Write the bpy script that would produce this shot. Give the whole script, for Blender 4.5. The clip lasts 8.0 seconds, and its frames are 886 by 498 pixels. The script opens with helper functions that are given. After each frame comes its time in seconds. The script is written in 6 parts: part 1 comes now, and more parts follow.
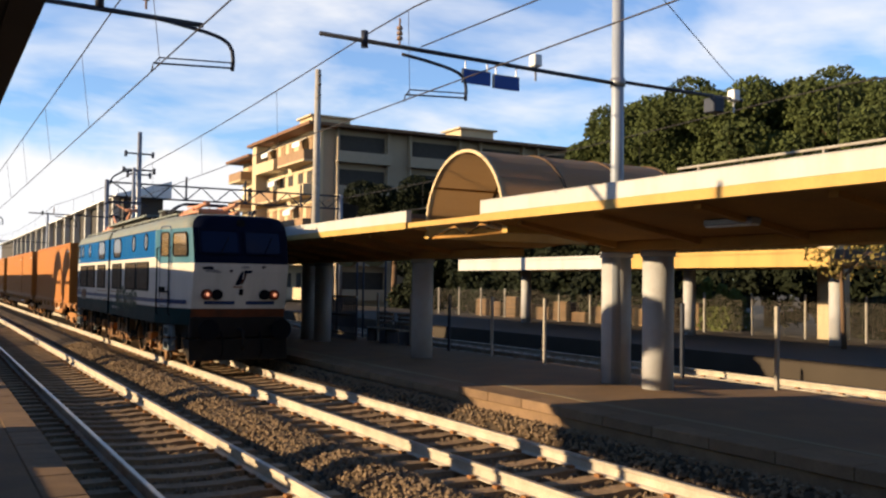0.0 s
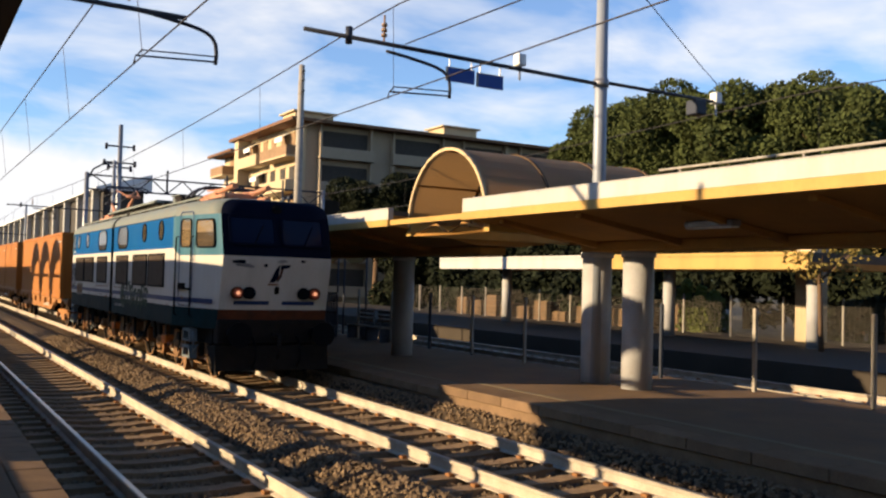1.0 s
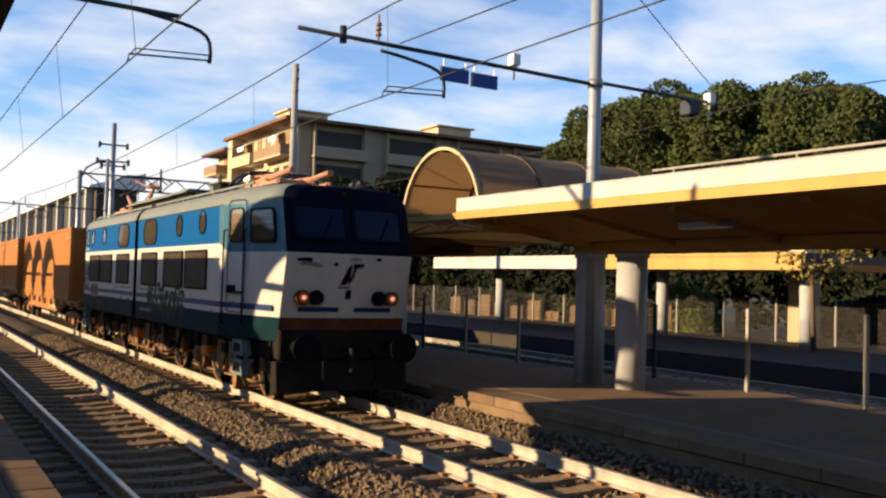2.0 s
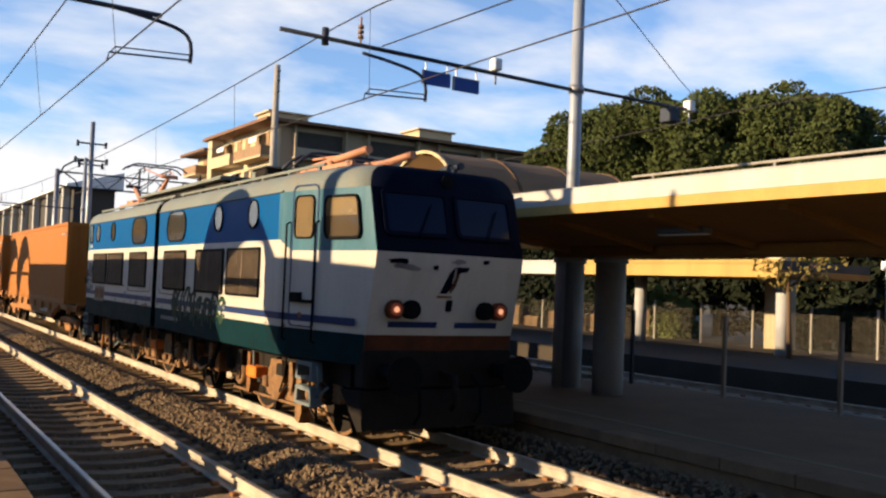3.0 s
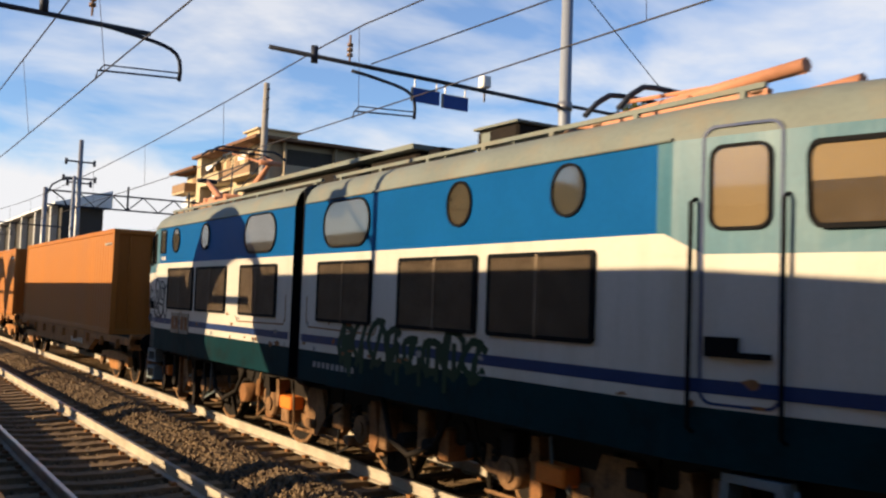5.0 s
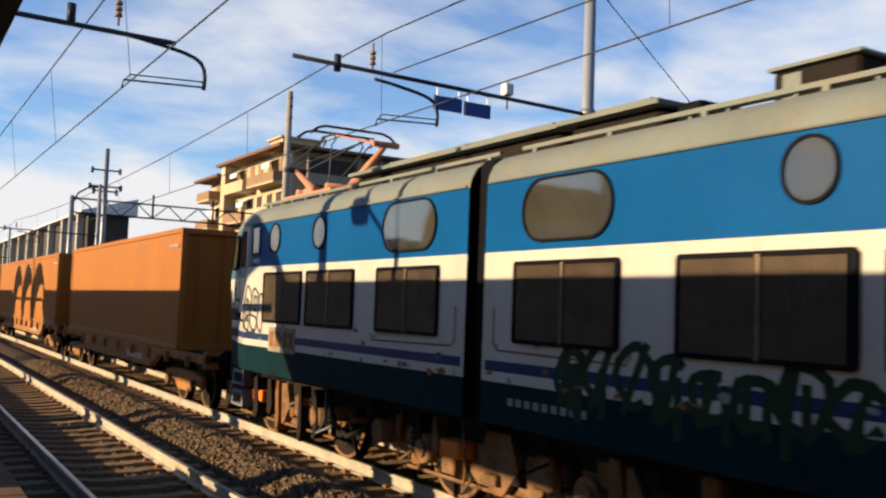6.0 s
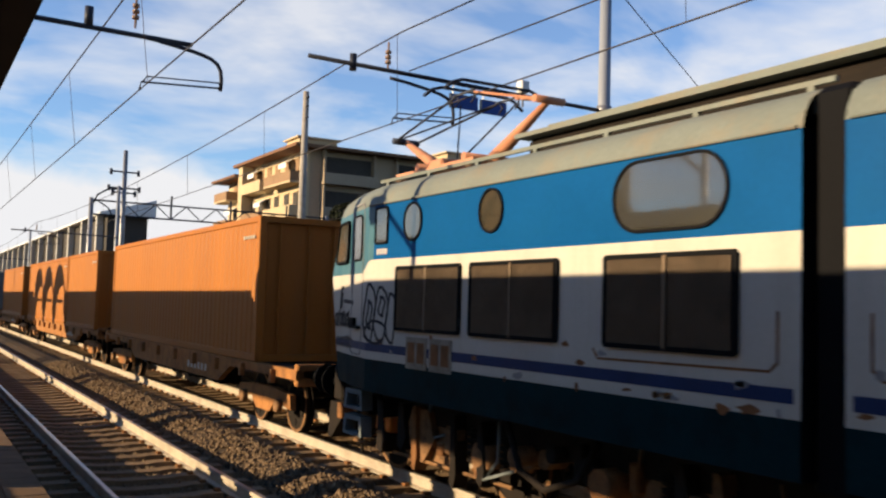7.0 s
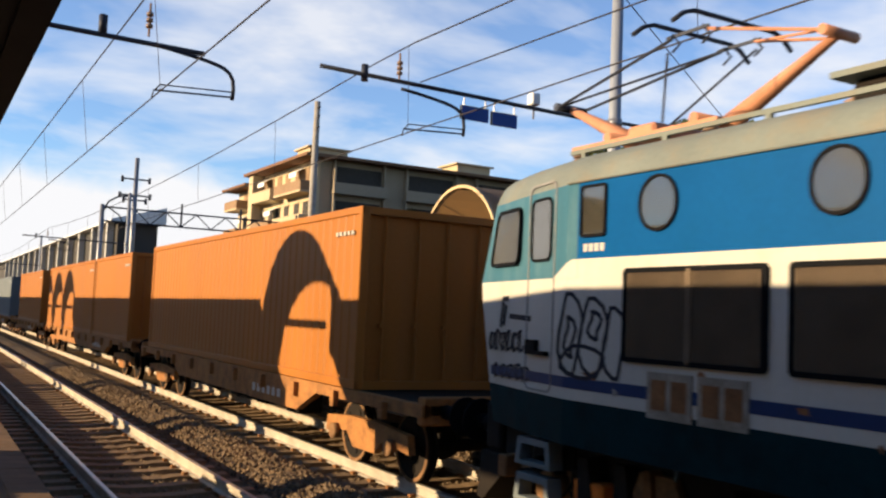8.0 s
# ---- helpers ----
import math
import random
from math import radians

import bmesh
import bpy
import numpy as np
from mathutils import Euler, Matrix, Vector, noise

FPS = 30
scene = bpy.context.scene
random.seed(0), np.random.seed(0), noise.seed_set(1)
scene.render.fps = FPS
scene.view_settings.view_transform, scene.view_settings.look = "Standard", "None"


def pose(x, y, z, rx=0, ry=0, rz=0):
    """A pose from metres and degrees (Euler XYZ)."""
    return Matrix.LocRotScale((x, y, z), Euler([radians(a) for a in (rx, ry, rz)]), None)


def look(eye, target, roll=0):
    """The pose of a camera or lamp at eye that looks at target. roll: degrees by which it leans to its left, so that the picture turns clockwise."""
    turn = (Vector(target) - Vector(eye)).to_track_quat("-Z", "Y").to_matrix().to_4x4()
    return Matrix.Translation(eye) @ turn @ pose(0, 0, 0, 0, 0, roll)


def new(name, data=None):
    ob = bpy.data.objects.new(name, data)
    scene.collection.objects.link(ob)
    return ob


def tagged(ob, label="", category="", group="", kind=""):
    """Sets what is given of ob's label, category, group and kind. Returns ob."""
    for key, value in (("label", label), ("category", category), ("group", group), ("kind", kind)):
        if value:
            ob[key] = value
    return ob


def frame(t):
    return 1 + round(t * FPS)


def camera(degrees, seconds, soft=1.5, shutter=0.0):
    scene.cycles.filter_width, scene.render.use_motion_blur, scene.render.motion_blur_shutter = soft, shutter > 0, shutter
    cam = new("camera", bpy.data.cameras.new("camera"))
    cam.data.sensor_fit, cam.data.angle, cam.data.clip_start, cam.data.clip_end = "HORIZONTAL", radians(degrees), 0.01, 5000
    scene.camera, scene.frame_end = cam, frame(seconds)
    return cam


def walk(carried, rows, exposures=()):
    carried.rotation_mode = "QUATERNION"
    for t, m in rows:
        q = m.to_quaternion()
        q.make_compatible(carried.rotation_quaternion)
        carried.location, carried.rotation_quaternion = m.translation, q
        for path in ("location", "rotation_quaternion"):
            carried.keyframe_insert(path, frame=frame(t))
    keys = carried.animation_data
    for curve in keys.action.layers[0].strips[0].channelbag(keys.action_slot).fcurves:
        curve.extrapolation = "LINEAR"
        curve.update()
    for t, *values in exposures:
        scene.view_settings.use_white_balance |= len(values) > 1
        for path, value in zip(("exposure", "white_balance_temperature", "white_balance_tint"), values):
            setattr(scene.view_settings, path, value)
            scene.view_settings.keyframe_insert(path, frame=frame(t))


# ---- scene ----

# ------------------------------------------------------------------ camera
EYE_H = 2.163
cam = camera(51.24, 8.0, soft=2.3, shutter=0.3)
TURNS = [(0.0, 60.69, 2.16, -0.77), (0.5, 60.02, 2.00, -1.36), (1.0, 59.52, 2.05, -1.54), (1.5, 59.29, 2.05, -1.64),
         (3.0, 57.85, 2.30, -2.30), (3.5, 56.66, 3.10, -3.03), (3.8, 56.40, 3.14, -2.82), (4.0, 56.23, 3.07, -3.05),
         (4.5, 56.52, 3.21, -2.35), (6.0, 58.62, 3.79, -2.11), (6.5, 59.23, 3.80, -1.80), (7.0, 59.71, 3.65, -1.67),
         (7.5, 59.78, 4.06, -1.68), (8.0, 60.21, 4.32, -2.45)]
walk(cam, [(t, pose(0, 0, EYE_H, 90 + p, r, y)) for t, y, p, r in TURNS],
     exposures=[(0.0, 1.15, 7200, 10), (4.0, 1.14, 7200, 10), (4.7, 1.02, 7200, 10), (6.5, 0.95, 7200, 10), (7.3, 0.96, 7200, 10), (8.0, 1.08, 7200, 10)])

# ------------------------------------------------------------------ sky, sun, exposure
LIGHT_DIR = Vector((0.30, 1.0, -0.265))
SUN_ELEV = math.atan2(0.265, math.hypot(0.30, 1.0))
SUN_ROT = math.pi + math.atan2(0.30, 1.0)


def build_sky():
    w = bpy.data.worlds.new("sky")
    scene.world = w
    w.use_nodes = True
    nt = w.node_tree
    nt.nodes.clear()
    N, L = nt.nodes.new, nt.links.new
    out, bg = N("ShaderNodeOutputWorld"), N("ShaderNodeBackground")
    sky = N("ShaderNodeTexSky")
    sky.sky_type, sky.sun_disc = "NISHITA", False
    sky.sun_elevation, sky.sun_rotation = SUN_ELEV, SUN_ROT
    sky.air_density, sky.dust_density, sky.ozone_density = 1.0, 0.0, 1.4
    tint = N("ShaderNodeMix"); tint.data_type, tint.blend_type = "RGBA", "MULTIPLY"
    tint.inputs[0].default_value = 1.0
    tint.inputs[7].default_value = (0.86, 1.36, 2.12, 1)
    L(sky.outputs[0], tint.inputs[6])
    co, sep = N("ShaderNodeTexCoord"), N("ShaderNodeSeparateXYZ")
    L(co.outputs["Generated"], sep.inputs[0])
    # clouds lie on a flat layer: divide by the height of the view ray
    zz = N("ShaderNodeMath"); zz.operation = "MAXIMUM"; zz.inputs[1].default_value = 0.0
    L(sep.outputs[2], zz.inputs[0])
    za = N("ShaderNodeMath"); za.operation = "ADD"; za.inputs[1].default_value = 0.20
    L(zz.outputs[0], za.inputs[0])
    du, dv = N("ShaderNodeMath"), N("ShaderNodeMath")
    for node, k in ((du, 0), (dv, 1)):
        node.operation = "DIVIDE"
        L(sep.outputs[k], node.inputs[0]); L(za.outputs[0], node.inputs[1])
    flat = N("ShaderNodeCombineXYZ")
    L(du.outputs[0], flat.inputs[0]); L(dv.outputs[0], flat.inputs[1])
    turn = N("ShaderNodeMapping")
    turn.inputs["Rotation"].default_value = (0, 0, radians(-28))
    turn.inputs["Scale"].default_value = (1.15, 0.85, 1)
    turn.inputs["Location"].default_value = (3.1, 0.7, 0)
    L(flat.outputs[0], turn.inputs[0])
    n1, n2 = N("ShaderNodeTexNoise"), N("ShaderNodeTexNoise")
    n1.inputs["Scale"].default_value, n1.inputs["Detail"].default_value, n1.inputs["Roughness"].default_value = 2.1, 5, 0.55
    n1.inputs["Distortion"].default_value = 0.25
    L(turn.outputs[0], n1.inputs["Vector"])
    ramp = N("ShaderNodeValToRGB")
    ramp.color_ramp.elements[0].position, ramp.color_ramp.elements[1].position = 0.42, 0.67
    ramp.color_ramp.elements[0].color = (0.12, 0.12, 0.12, 1)
    L(n1.outputs["Fac"], ramp.inputs[0])
    # heaped clouds low over the horizon
    n2.inputs["Scale"].default_value, n2.inputs["Detail"].default_value = 4.5, 6
    L(co.outputs["Generated"], n2.inputs["Vector"])
    low = N("ShaderNodeMapRange")
    low.inputs["From Min"].default_value, low.inputs["From Max"].default_value = 0.20, 0.06
    low.inputs["To Min"].default_value, low.inputs["To Max"].default_value = 0.0, 0.78
    L(sep.outputs[2], low.inputs["Value"])
    add = N("ShaderNodeMath"); add.operation = "ADD"
    L(n2.outputs["Fac"], add.inputs[0]); L(low.outputs[0], add.inputs[1])
    heap = N("ShaderNodeMapRange")
    heap.inputs["From Min"].default_value, heap.inputs["From Max"].default_value = 0.78, 0.95
    L(add.outputs[0], heap.inputs["Value"])
    west = N("ShaderNodeMapRange")
    west.inputs["From Min"].default_value, west.inputs["From Max"].default_value = -0.80, -0.93
    L(sep.outputs[0], west.inputs["Value"])
    hw = N("ShaderNodeMath"); hw.operation = "MULTIPLY"
    L(heap.outputs[0], hw.inputs[0]); L(west.outputs[0], hw.inputs[1])
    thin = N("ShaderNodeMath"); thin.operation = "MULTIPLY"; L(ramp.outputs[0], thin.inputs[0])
    # broken cloud thins to clear sky overhead, unseen, to dim skylight in the shade
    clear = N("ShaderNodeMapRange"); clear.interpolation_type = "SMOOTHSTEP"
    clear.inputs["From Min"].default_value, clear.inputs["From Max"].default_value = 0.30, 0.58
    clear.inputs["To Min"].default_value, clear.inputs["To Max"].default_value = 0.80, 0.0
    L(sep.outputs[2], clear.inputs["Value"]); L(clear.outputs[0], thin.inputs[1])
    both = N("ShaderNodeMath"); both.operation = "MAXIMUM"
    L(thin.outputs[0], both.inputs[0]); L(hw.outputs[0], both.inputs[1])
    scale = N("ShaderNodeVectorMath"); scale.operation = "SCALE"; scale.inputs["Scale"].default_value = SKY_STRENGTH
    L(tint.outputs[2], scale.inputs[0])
    mix = N("ShaderNodeMix"); mix.data_type = "RGBA"
    L(both.outputs[0], mix.inputs[0]); L(scale.outputs[0], mix.inputs[6])
    mix.inputs[7].default_value = (0.43, 0.455, 0.51, 1)
    L(mix.outputs[2], bg.inputs[0])
    bg.inputs[1].default_value = 1.0
    L(bg.outputs[0], out.inputs[0])


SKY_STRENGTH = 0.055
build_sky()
sun = new("sun", bpy.data.lights.new("sun", "SUN"))
sun.data.energy, sun.data.angle, sun.data.color = 5.0, radians(0.55), (1.0, 0.80, 0.55)
sun.matrix_world = look((-20, -60, 25), Vector((-20, -60, 25)) + LIGHT_DIR)


# ------------------------------------------------------------------ materials
def material(name, color, rough=0.7, metal=0.0, var=0.25, scale=3.0, grain=40.0, bump=0.15, dirt=None, dirt_amt=0.0, rand=0.0, spec=0.14, streak=False):
    """Base colour with coarse blotches, fine grain, optional dirt and relief; rand varies it from object to object."""
    m = bpy.data.materials.new(name)
    m.use_nodes = True
    nt = m.node_tree
    b = nt.nodes["Principled BSDF"]
    N, L = nt.nodes.new, nt.links.new
    b.inputs["Roughness"].default_value, b.inputs["Metallic"].default_value = rough, metal
    b.inputs["Specular IOR Level"].default_value = spec
    co = N("ShaderNodeTexCoord")
    vec = co.outputs["Object"]
    if streak:
        mp = N("ShaderNodeMapping"); mp.inputs["Scale"].default_value = (1.0, 1.0, 0.12)
        L(vec, mp.inputs[0]); vec = mp.outputs[0]
    big, fine = N("ShaderNodeTexNoise"), N("ShaderNodeTexNoise")
    big.inputs["Scale"].default_value, big.inputs["Detail"].default_value = scale, 5
    fine.inputs["Scale"].default_value, fine.inputs["Detail"].default_value = grain, 4
    L(vec, big.inputs["Vector"]); L(co.outputs["Object"], fine.inputs["Vector"])
    mul = N("ShaderNodeMath"); mul.operation = "MULTIPLY_ADD"
    mul.inputs[1].default_value, mul.inputs[2].default_value = 0.45, 0.0
    L(fine.outputs["Fac"], mul.inputs[0])
    add = N("ShaderNodeMath"); add.operation = "MULTIPLY_ADD"; add.inputs[1].default_value = 0.75
    L(big.outputs["Fac"], add.inputs[0]); L(mul.outputs[0], add.inputs[2])
    rg = N("ShaderNodeMapRange")
    rg.inputs["From Min"].default_value, rg.inputs["From Max"].default_value = 0.38, 0.82
    rg.inputs["To Min"].default_value, rg.inputs["To Max"].default_value = 1.0 - var, 1.0 + var
    L(add.outputs[0], rg.inputs["Value"])
    val = rg.outputs[0]
    if rand:
        oi, rr, mm = N("ShaderNodeObjectInfo"), N("ShaderNodeMapRange"), N("ShaderNodeMath")
        rr.inputs["To Min"].default_value, rr.inputs["To Max"].default_value = 1 - rand, 1 + rand
        L(oi.outputs["Random"], rr.inputs["Value"])
        mm.operation = "MULTIPLY"
        L(val, mm.inputs[0]); L(rr.outputs[0], mm.inputs[1]); val = mm.outputs[0]
    hs = N("ShaderNodeHueSaturation")
    hs.inputs["Color"].default_value = (*color, 1)
    L(val, hs.inputs["Value"])
    col = hs.outputs[0]
    if dirt:
        dn, dr, mx = N("ShaderNodeTexNoise"), N("ShaderNodeMapRange"), N("ShaderNodeMix")
        dn.inputs["Scale"].default_value, dn.inputs["Detail"].default_value = scale * 1.7, 8
        dn.inputs["Roughness"].default_value = 0.65
        L(vec, dn.inputs["Vector"])
        dr.inputs["From Min"].default_value, dr.inputs["From Max"].default_value = 0.48, 0.72
        dr.inputs["To Max"].default_value = dirt_amt
        L(dn.outputs["Fac"], dr.inputs["Value"])
        mx.data_type = "RGBA"
        mx.inputs[7].default_value = (*dirt, 1)
        L(dr.outputs[0], mx.inputs[0]); L(col, mx.inputs[6]); col = mx.outputs[2]
    L(col, b.inputs["Base Color"])
    if bump:
        bp = N("ShaderNodeBump")
        bp.inputs["Strength"].default_value, bp.inputs["Distance"].default_value = bump, 0.02
        L(add.outputs[0], bp.inputs["Height"]); L(bp.outputs[0], b.inputs["Normal"])
    rv = N("ShaderNodeMapRange")
    rv.inputs["To Min"].default_value, rv.inputs["To Max"].default_value = max(0.03, rough - 0.12), min(1, rough + 0.12)
    L(big.outputs["Fac"], rv.inputs["Value"]); L(rv.outputs[0], b.inputs["Roughness"])
    return m


def glass_material(name, color, mirror=0.35, rough=0.05, blend=0.12):
    m = bpy.data.materials.new(name)
    m.use_nodes = True
    nt = m.node_tree
    nt.nodes.clear()
    N, L = nt.nodes.new, nt.links.new
    out, mix, gl, tr, lw = N("ShaderNodeOutputMaterial"), N("ShaderNodeMixShader"), N("ShaderNodeBsdfGlossy"), N("ShaderNodeBsdfTransparent"), N("ShaderNodeLayerWeight")
    gl.inputs["Roughness"].default_value = rough
    tr.inputs["Color"].default_value = (*color, 1)
    lw.inputs["Blend"].default_value = blend
    ad = N("ShaderNodeMath"); ad.operation = "ADD"; ad.inputs[1].default_value = mirror
    ad.use_clamp = True
    L(lw.outputs["Facing"], ad.inputs[0]); L(ad.outputs[0], mix.inputs[0])
    L(tr.outputs[0], mix.inputs[1]); L(gl.outputs[0], mix.inputs[2]); L(mix.outputs[0], out.inputs[0])
    return m


def lit_material(name, color, strength):
    m = bpy.data.materials.new(name)
    m.use_nodes = True
    b = m.node_tree.nodes["Principled BSDF"]
    b.inputs["Base Color"].default_value = (*color, 1)
    b.inputs["Emission Color"].default_value = (*color, 1)
    b.inputs["Emission Strength"].default_value = strength
    return m


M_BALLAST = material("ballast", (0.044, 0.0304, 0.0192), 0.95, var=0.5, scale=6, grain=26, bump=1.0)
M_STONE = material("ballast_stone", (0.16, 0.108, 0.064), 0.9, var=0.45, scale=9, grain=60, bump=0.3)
M_EARTH = material("earth", (0.08, 0.068, 0.048), 0.95, var=0.4, scale=0.3, grain=5, bump=0.5)
M_RAILTOP = material("rail_steel", (0.40, 0.36, 0.31), 0.38, 0.9, var=0.12, scale=2, grain=30, bump=0.05)
M_RAILSIDE = material("rail_rust", (0.368, 0.312, 0.24), 0.75, 0.1, var=0.3, scale=3, grain=50, bump=0.2)
M_SLEEPER = material("sleeper_concrete", (0.22, 0.145, 0.082), 0.9, var=0.3, scale=3, grain=45, bump=0.3, dirt=(0.096, 0.064, 0.04), dirt_amt=0.7, rand=0.22)
M_PAVE = material("platform_paving", (0.148, 0.092, 0.0504), 0.85, var=0.25, scale=1.2, grain=30, bump=0.25, dirt=(0.088, 0.072, 0.056), dirt_amt=0.5)
M_KERB = material("kerb_stone", (0.16, 0.1, 0.056), 0.85, var=0.25, scale=2.5, grain=40, bump=0.35, dirt=(0.104, 0.064, 0.04), dirt_amt=0.6, rand=0.15)
M_ASPHALT = material("asphalt", (0.046, 0.036, 0.026), 0.85, var=0.25, scale=0.8, grain=40, bump=0.2)
M_WHITE = material("canopy_white_paint", (0.4, 0.384, 0.352), 0.6, var=0.08, scale=0.9, grain=20, bump=0.05, dirt=(0.32, 0.232, 0.136), dirt_amt=0.35, streak=True)
M_YELLOW = material("canopy_ochre_paint", (0.40, 0.25, 0.075), 0.6, var=0.12, scale=1.0, grain=20, bump=0.05, dirt=(0.32, 0.16, 0.048), dirt_amt=0.5, streak=True)
M_SOFFIT = material("canopy_soffit", (0.34, 0.17, 0.048), 0.8, var=0.2, scale=1.0, grain=20, bump=0.1, dirt=(0.24, 0.12, 0.04), dirt_amt=0.6)
M_CANOPYSHADE = material("canopy_shade_dark", (0.0144, 0.0128, 0.0144), 0.6, var=0.2, scale=2, bump=0.05)
M_ROOFING = material("roof_felt", (0.08, 0.072, 0.064), 0.9, var=0.25, scale=1.0, grain=25, bump=0.2)
M_COLUMN = material("column_paint", (0.336, 0.328, 0.32), 0.65, var=0.08, scale=2.5, grain=30, bump=0.08, dirt=(0.288, 0.264, 0.24), dirt_amt=0.5)
M_CONCRETE = material("concrete_post", (0.304, 0.272, 0.232), 0.85, var=0.18, scale=2.5, grain=35, bump=0.2, dirt=(0.16, 0.136, 0.104), dirt_amt=0.4)
M_MAST = material("painted_steel_mast", (0.25, 0.27, 0.30), 0.5, 0.25, var=0.12, scale=3, grain=30, bump=0.06, dirt=(0.17, 0.16, 0.15), dirt_amt=0.4, streak=True)
M_GALV = material("galvanised_steel", (0.24, 0.24, 0.248), 0.5, 0.7, var=0.18, scale=4, grain=30, bump=0.08)
M_DARKSTEEL = material("dark_steel", (0.036, 0.04, 0.052), 0.55, 0.4, var=0.25, scale=4, grain=30, bump=0.08)
M_WIRE = material("wire_copper", (0.04, 0.036, 0.036), 0.6, 0.5, var=0.1, bump=0)
M_PORCELAIN = material("insulator", (0.24, 0.16, 0.112), 0.25, var=0.1, bump=0)
M_SIGNBLUE = material("sign_blue", (0.024, 0.072, 0.264), 0.4, var=0.08, scale=5, bump=0.02)
M_LAMPWHITE = material("lamp_white", (0.68, 0.68, 0.656), 0.4, var=0.05, bump=0)
M_VAULT = material("vault_sheet", (0.36, 0.28, 0.18), 0.45, var=0.15, scale=1.5, grain=20, bump=0.05)
vault_nodes = M_VAULT.node_tree
tl, mxs = vault_nodes.nodes.new("ShaderNodeBsdfTranslucent"), vault_nodes.nodes.new("ShaderNodeMixShader")
tl.inputs["Color"].default_value, mxs.inputs[0].default_value = (0.62, 0.45, 0.27, 1), 0.62
vault_nodes.links.new(vault_nodes.nodes["Principled BSDF"].outputs[0], mxs.inputs[1])
vault_nodes.links.new(tl.outputs[0], mxs.inputs[2])
vault_nodes.links.new(mxs.outputs[0], vault_nodes.nodes["Material Output"].inputs[0])
M_VAULTRIM = material("vault_rim_ochre", (0.50, 0.37, 0.21), 0.5, var=0.1, bump=0.03)

# locomotive
M_LBLUE = material("loco_blue", (0.0008, 0.062, 0.188), 0.45, spec=0.03, var=0.10, scale=1.5, grain=25, bump=0.03, dirt=(0.0016, 0.062, 0.17), dirt_amt=0.5)
M_LWHITE = material("loco_white", (0.44, 0.41, 0.35), 0.42, var=0.07, scale=1.5, grain=25, bump=0.03, dirt=(0.33, 0.295, 0.235), dirt_amt=0.5, streak=True)
M_LTEAL = material("loco_teal", (0.0025, 0.019, 0.023), 0.55, spec=0.03, var=0.2, scale=2, grain=25, bump=0.04, dirt=(0.006, 0.008, 0.007), dirt_amt=0.6)
M_LPALE = material("loco_pale_teal", (0.032, 0.108, 0.145), 0.42, var=0.15, scale=2, grain=25, bump=0.04, dirt=(0.17, 0.24, 0.24), dirt_amt=0.40, streak=True)
M_LROOF = material("loco_roof_grey", (0.144, 0.16, 0.14), 0.6, var=0.15, scale=1.5, grain=25, bump=0.06, dirt=(0.216, 0.16, 0.096), dirt_amt=0.5)
M_LNAVY = material("loco_navy", (0.0016, 0.0032, 0.0112), 0.6, var=0.2, scale=2, grain=25, bump=0.03, spec=0.04)
M_LSTRIPE = material("stripe_blue", (0.010, 0.026, 0.085), 0.45, var=0.15, scale=3, bump=0.03)
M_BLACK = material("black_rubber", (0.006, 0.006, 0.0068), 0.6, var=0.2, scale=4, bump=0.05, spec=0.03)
M_GRILLE = material("grille_slat", (0.14, 0.10, 0.066), 0.55, 0.3, var=0.25, scale=4, bump=0.05)
# dirt colour cut to near black, carrying the shade beneath the body as well
M_UNDER = material("underframe_dirt_shade", (0.013, 0.0095, 0.007), 0.85, spec=0.15, var=0.45, scale=4, grain=30, bump=0.3)
M_BOGIE = material("bogie_brown", (0.19, 0.10, 0.046), 0.8, spec=0.15, var=0.4, scale=4, grain=30, bump=0.3, dirt=(0.014, 0.010, 0.007), dirt_amt=0.7)
M_ORANGE = material("orange_cover", (0.64, 0.16, 0.024), 0.6, var=0.15, bump=0.05)
M_STEP = material("step_pale", (0.13, 0.15, 0.15), 0.6, var=0.2, bump=0.05)
M_BEAM = material("buffer_beam", (0.088, 0.0256, 0.0096), 0.7, var=0.35, scale=3, bump=0.1, dirt=(0.04, 0.024, 0.016), dirt_amt=0.7)
M_PANTO = material("pantograph_red", (0.44, 0.20, 0.115), 0.55, var=0.2, scale=4, bump=0.05)
M_GLASS = glass_material("window_glass", (0.8, 0.8, 0.77), 0.03)
M_CABGLASS = glass_material("cab_glass", (0.85, 0.85, 0.82), 0.0, 0.03, 0.04)
M_BLINDS = material("cab_lining", (0.26, 0.185, 0.11), 0.8, var=0.15, scale=2, bump=0.05)
M_CABDIM = material("cab_interior", (0.085, 0.06, 0.04), 0.8, var=0.25, scale=2.5, bump=0.05)
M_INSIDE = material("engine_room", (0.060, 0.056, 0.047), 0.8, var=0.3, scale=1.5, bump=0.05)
M_LAMPRED = lit_material("lamp_red", (0.30, 0.05, 0.02), 0.05)
M_LAMPON = lit_material("lamp_lit", (1.0, 0.42, 0.22), 0.4)
M_GRAFF_G = material("graffiti_green", (0.0096, 0.028, 0.0112), 0.6, var=0.3, bump=0)
M_GRAFF_K = material("graffiti_black", (0.02, 0.0192, 0.024), 0.6, var=0.2, bump=0)
M_GRAFF_W = material("graffiti_grey", (0.208, 0.2, 0.192), 0.6, var=0.2, bump=0)
M_HATCH = material("hatch_grime", (0.25, 0.21, 0.16), 0.7, var=0.25, scale=5, grain=30, bump=0.1, dirt=(0.12, 0.075, 0.04), dirt_amt=0.6)
M_RUST = material("rust", (0.176, 0.08, 0.032), 0.85, var=0.4, scale=6, bump=0.2)
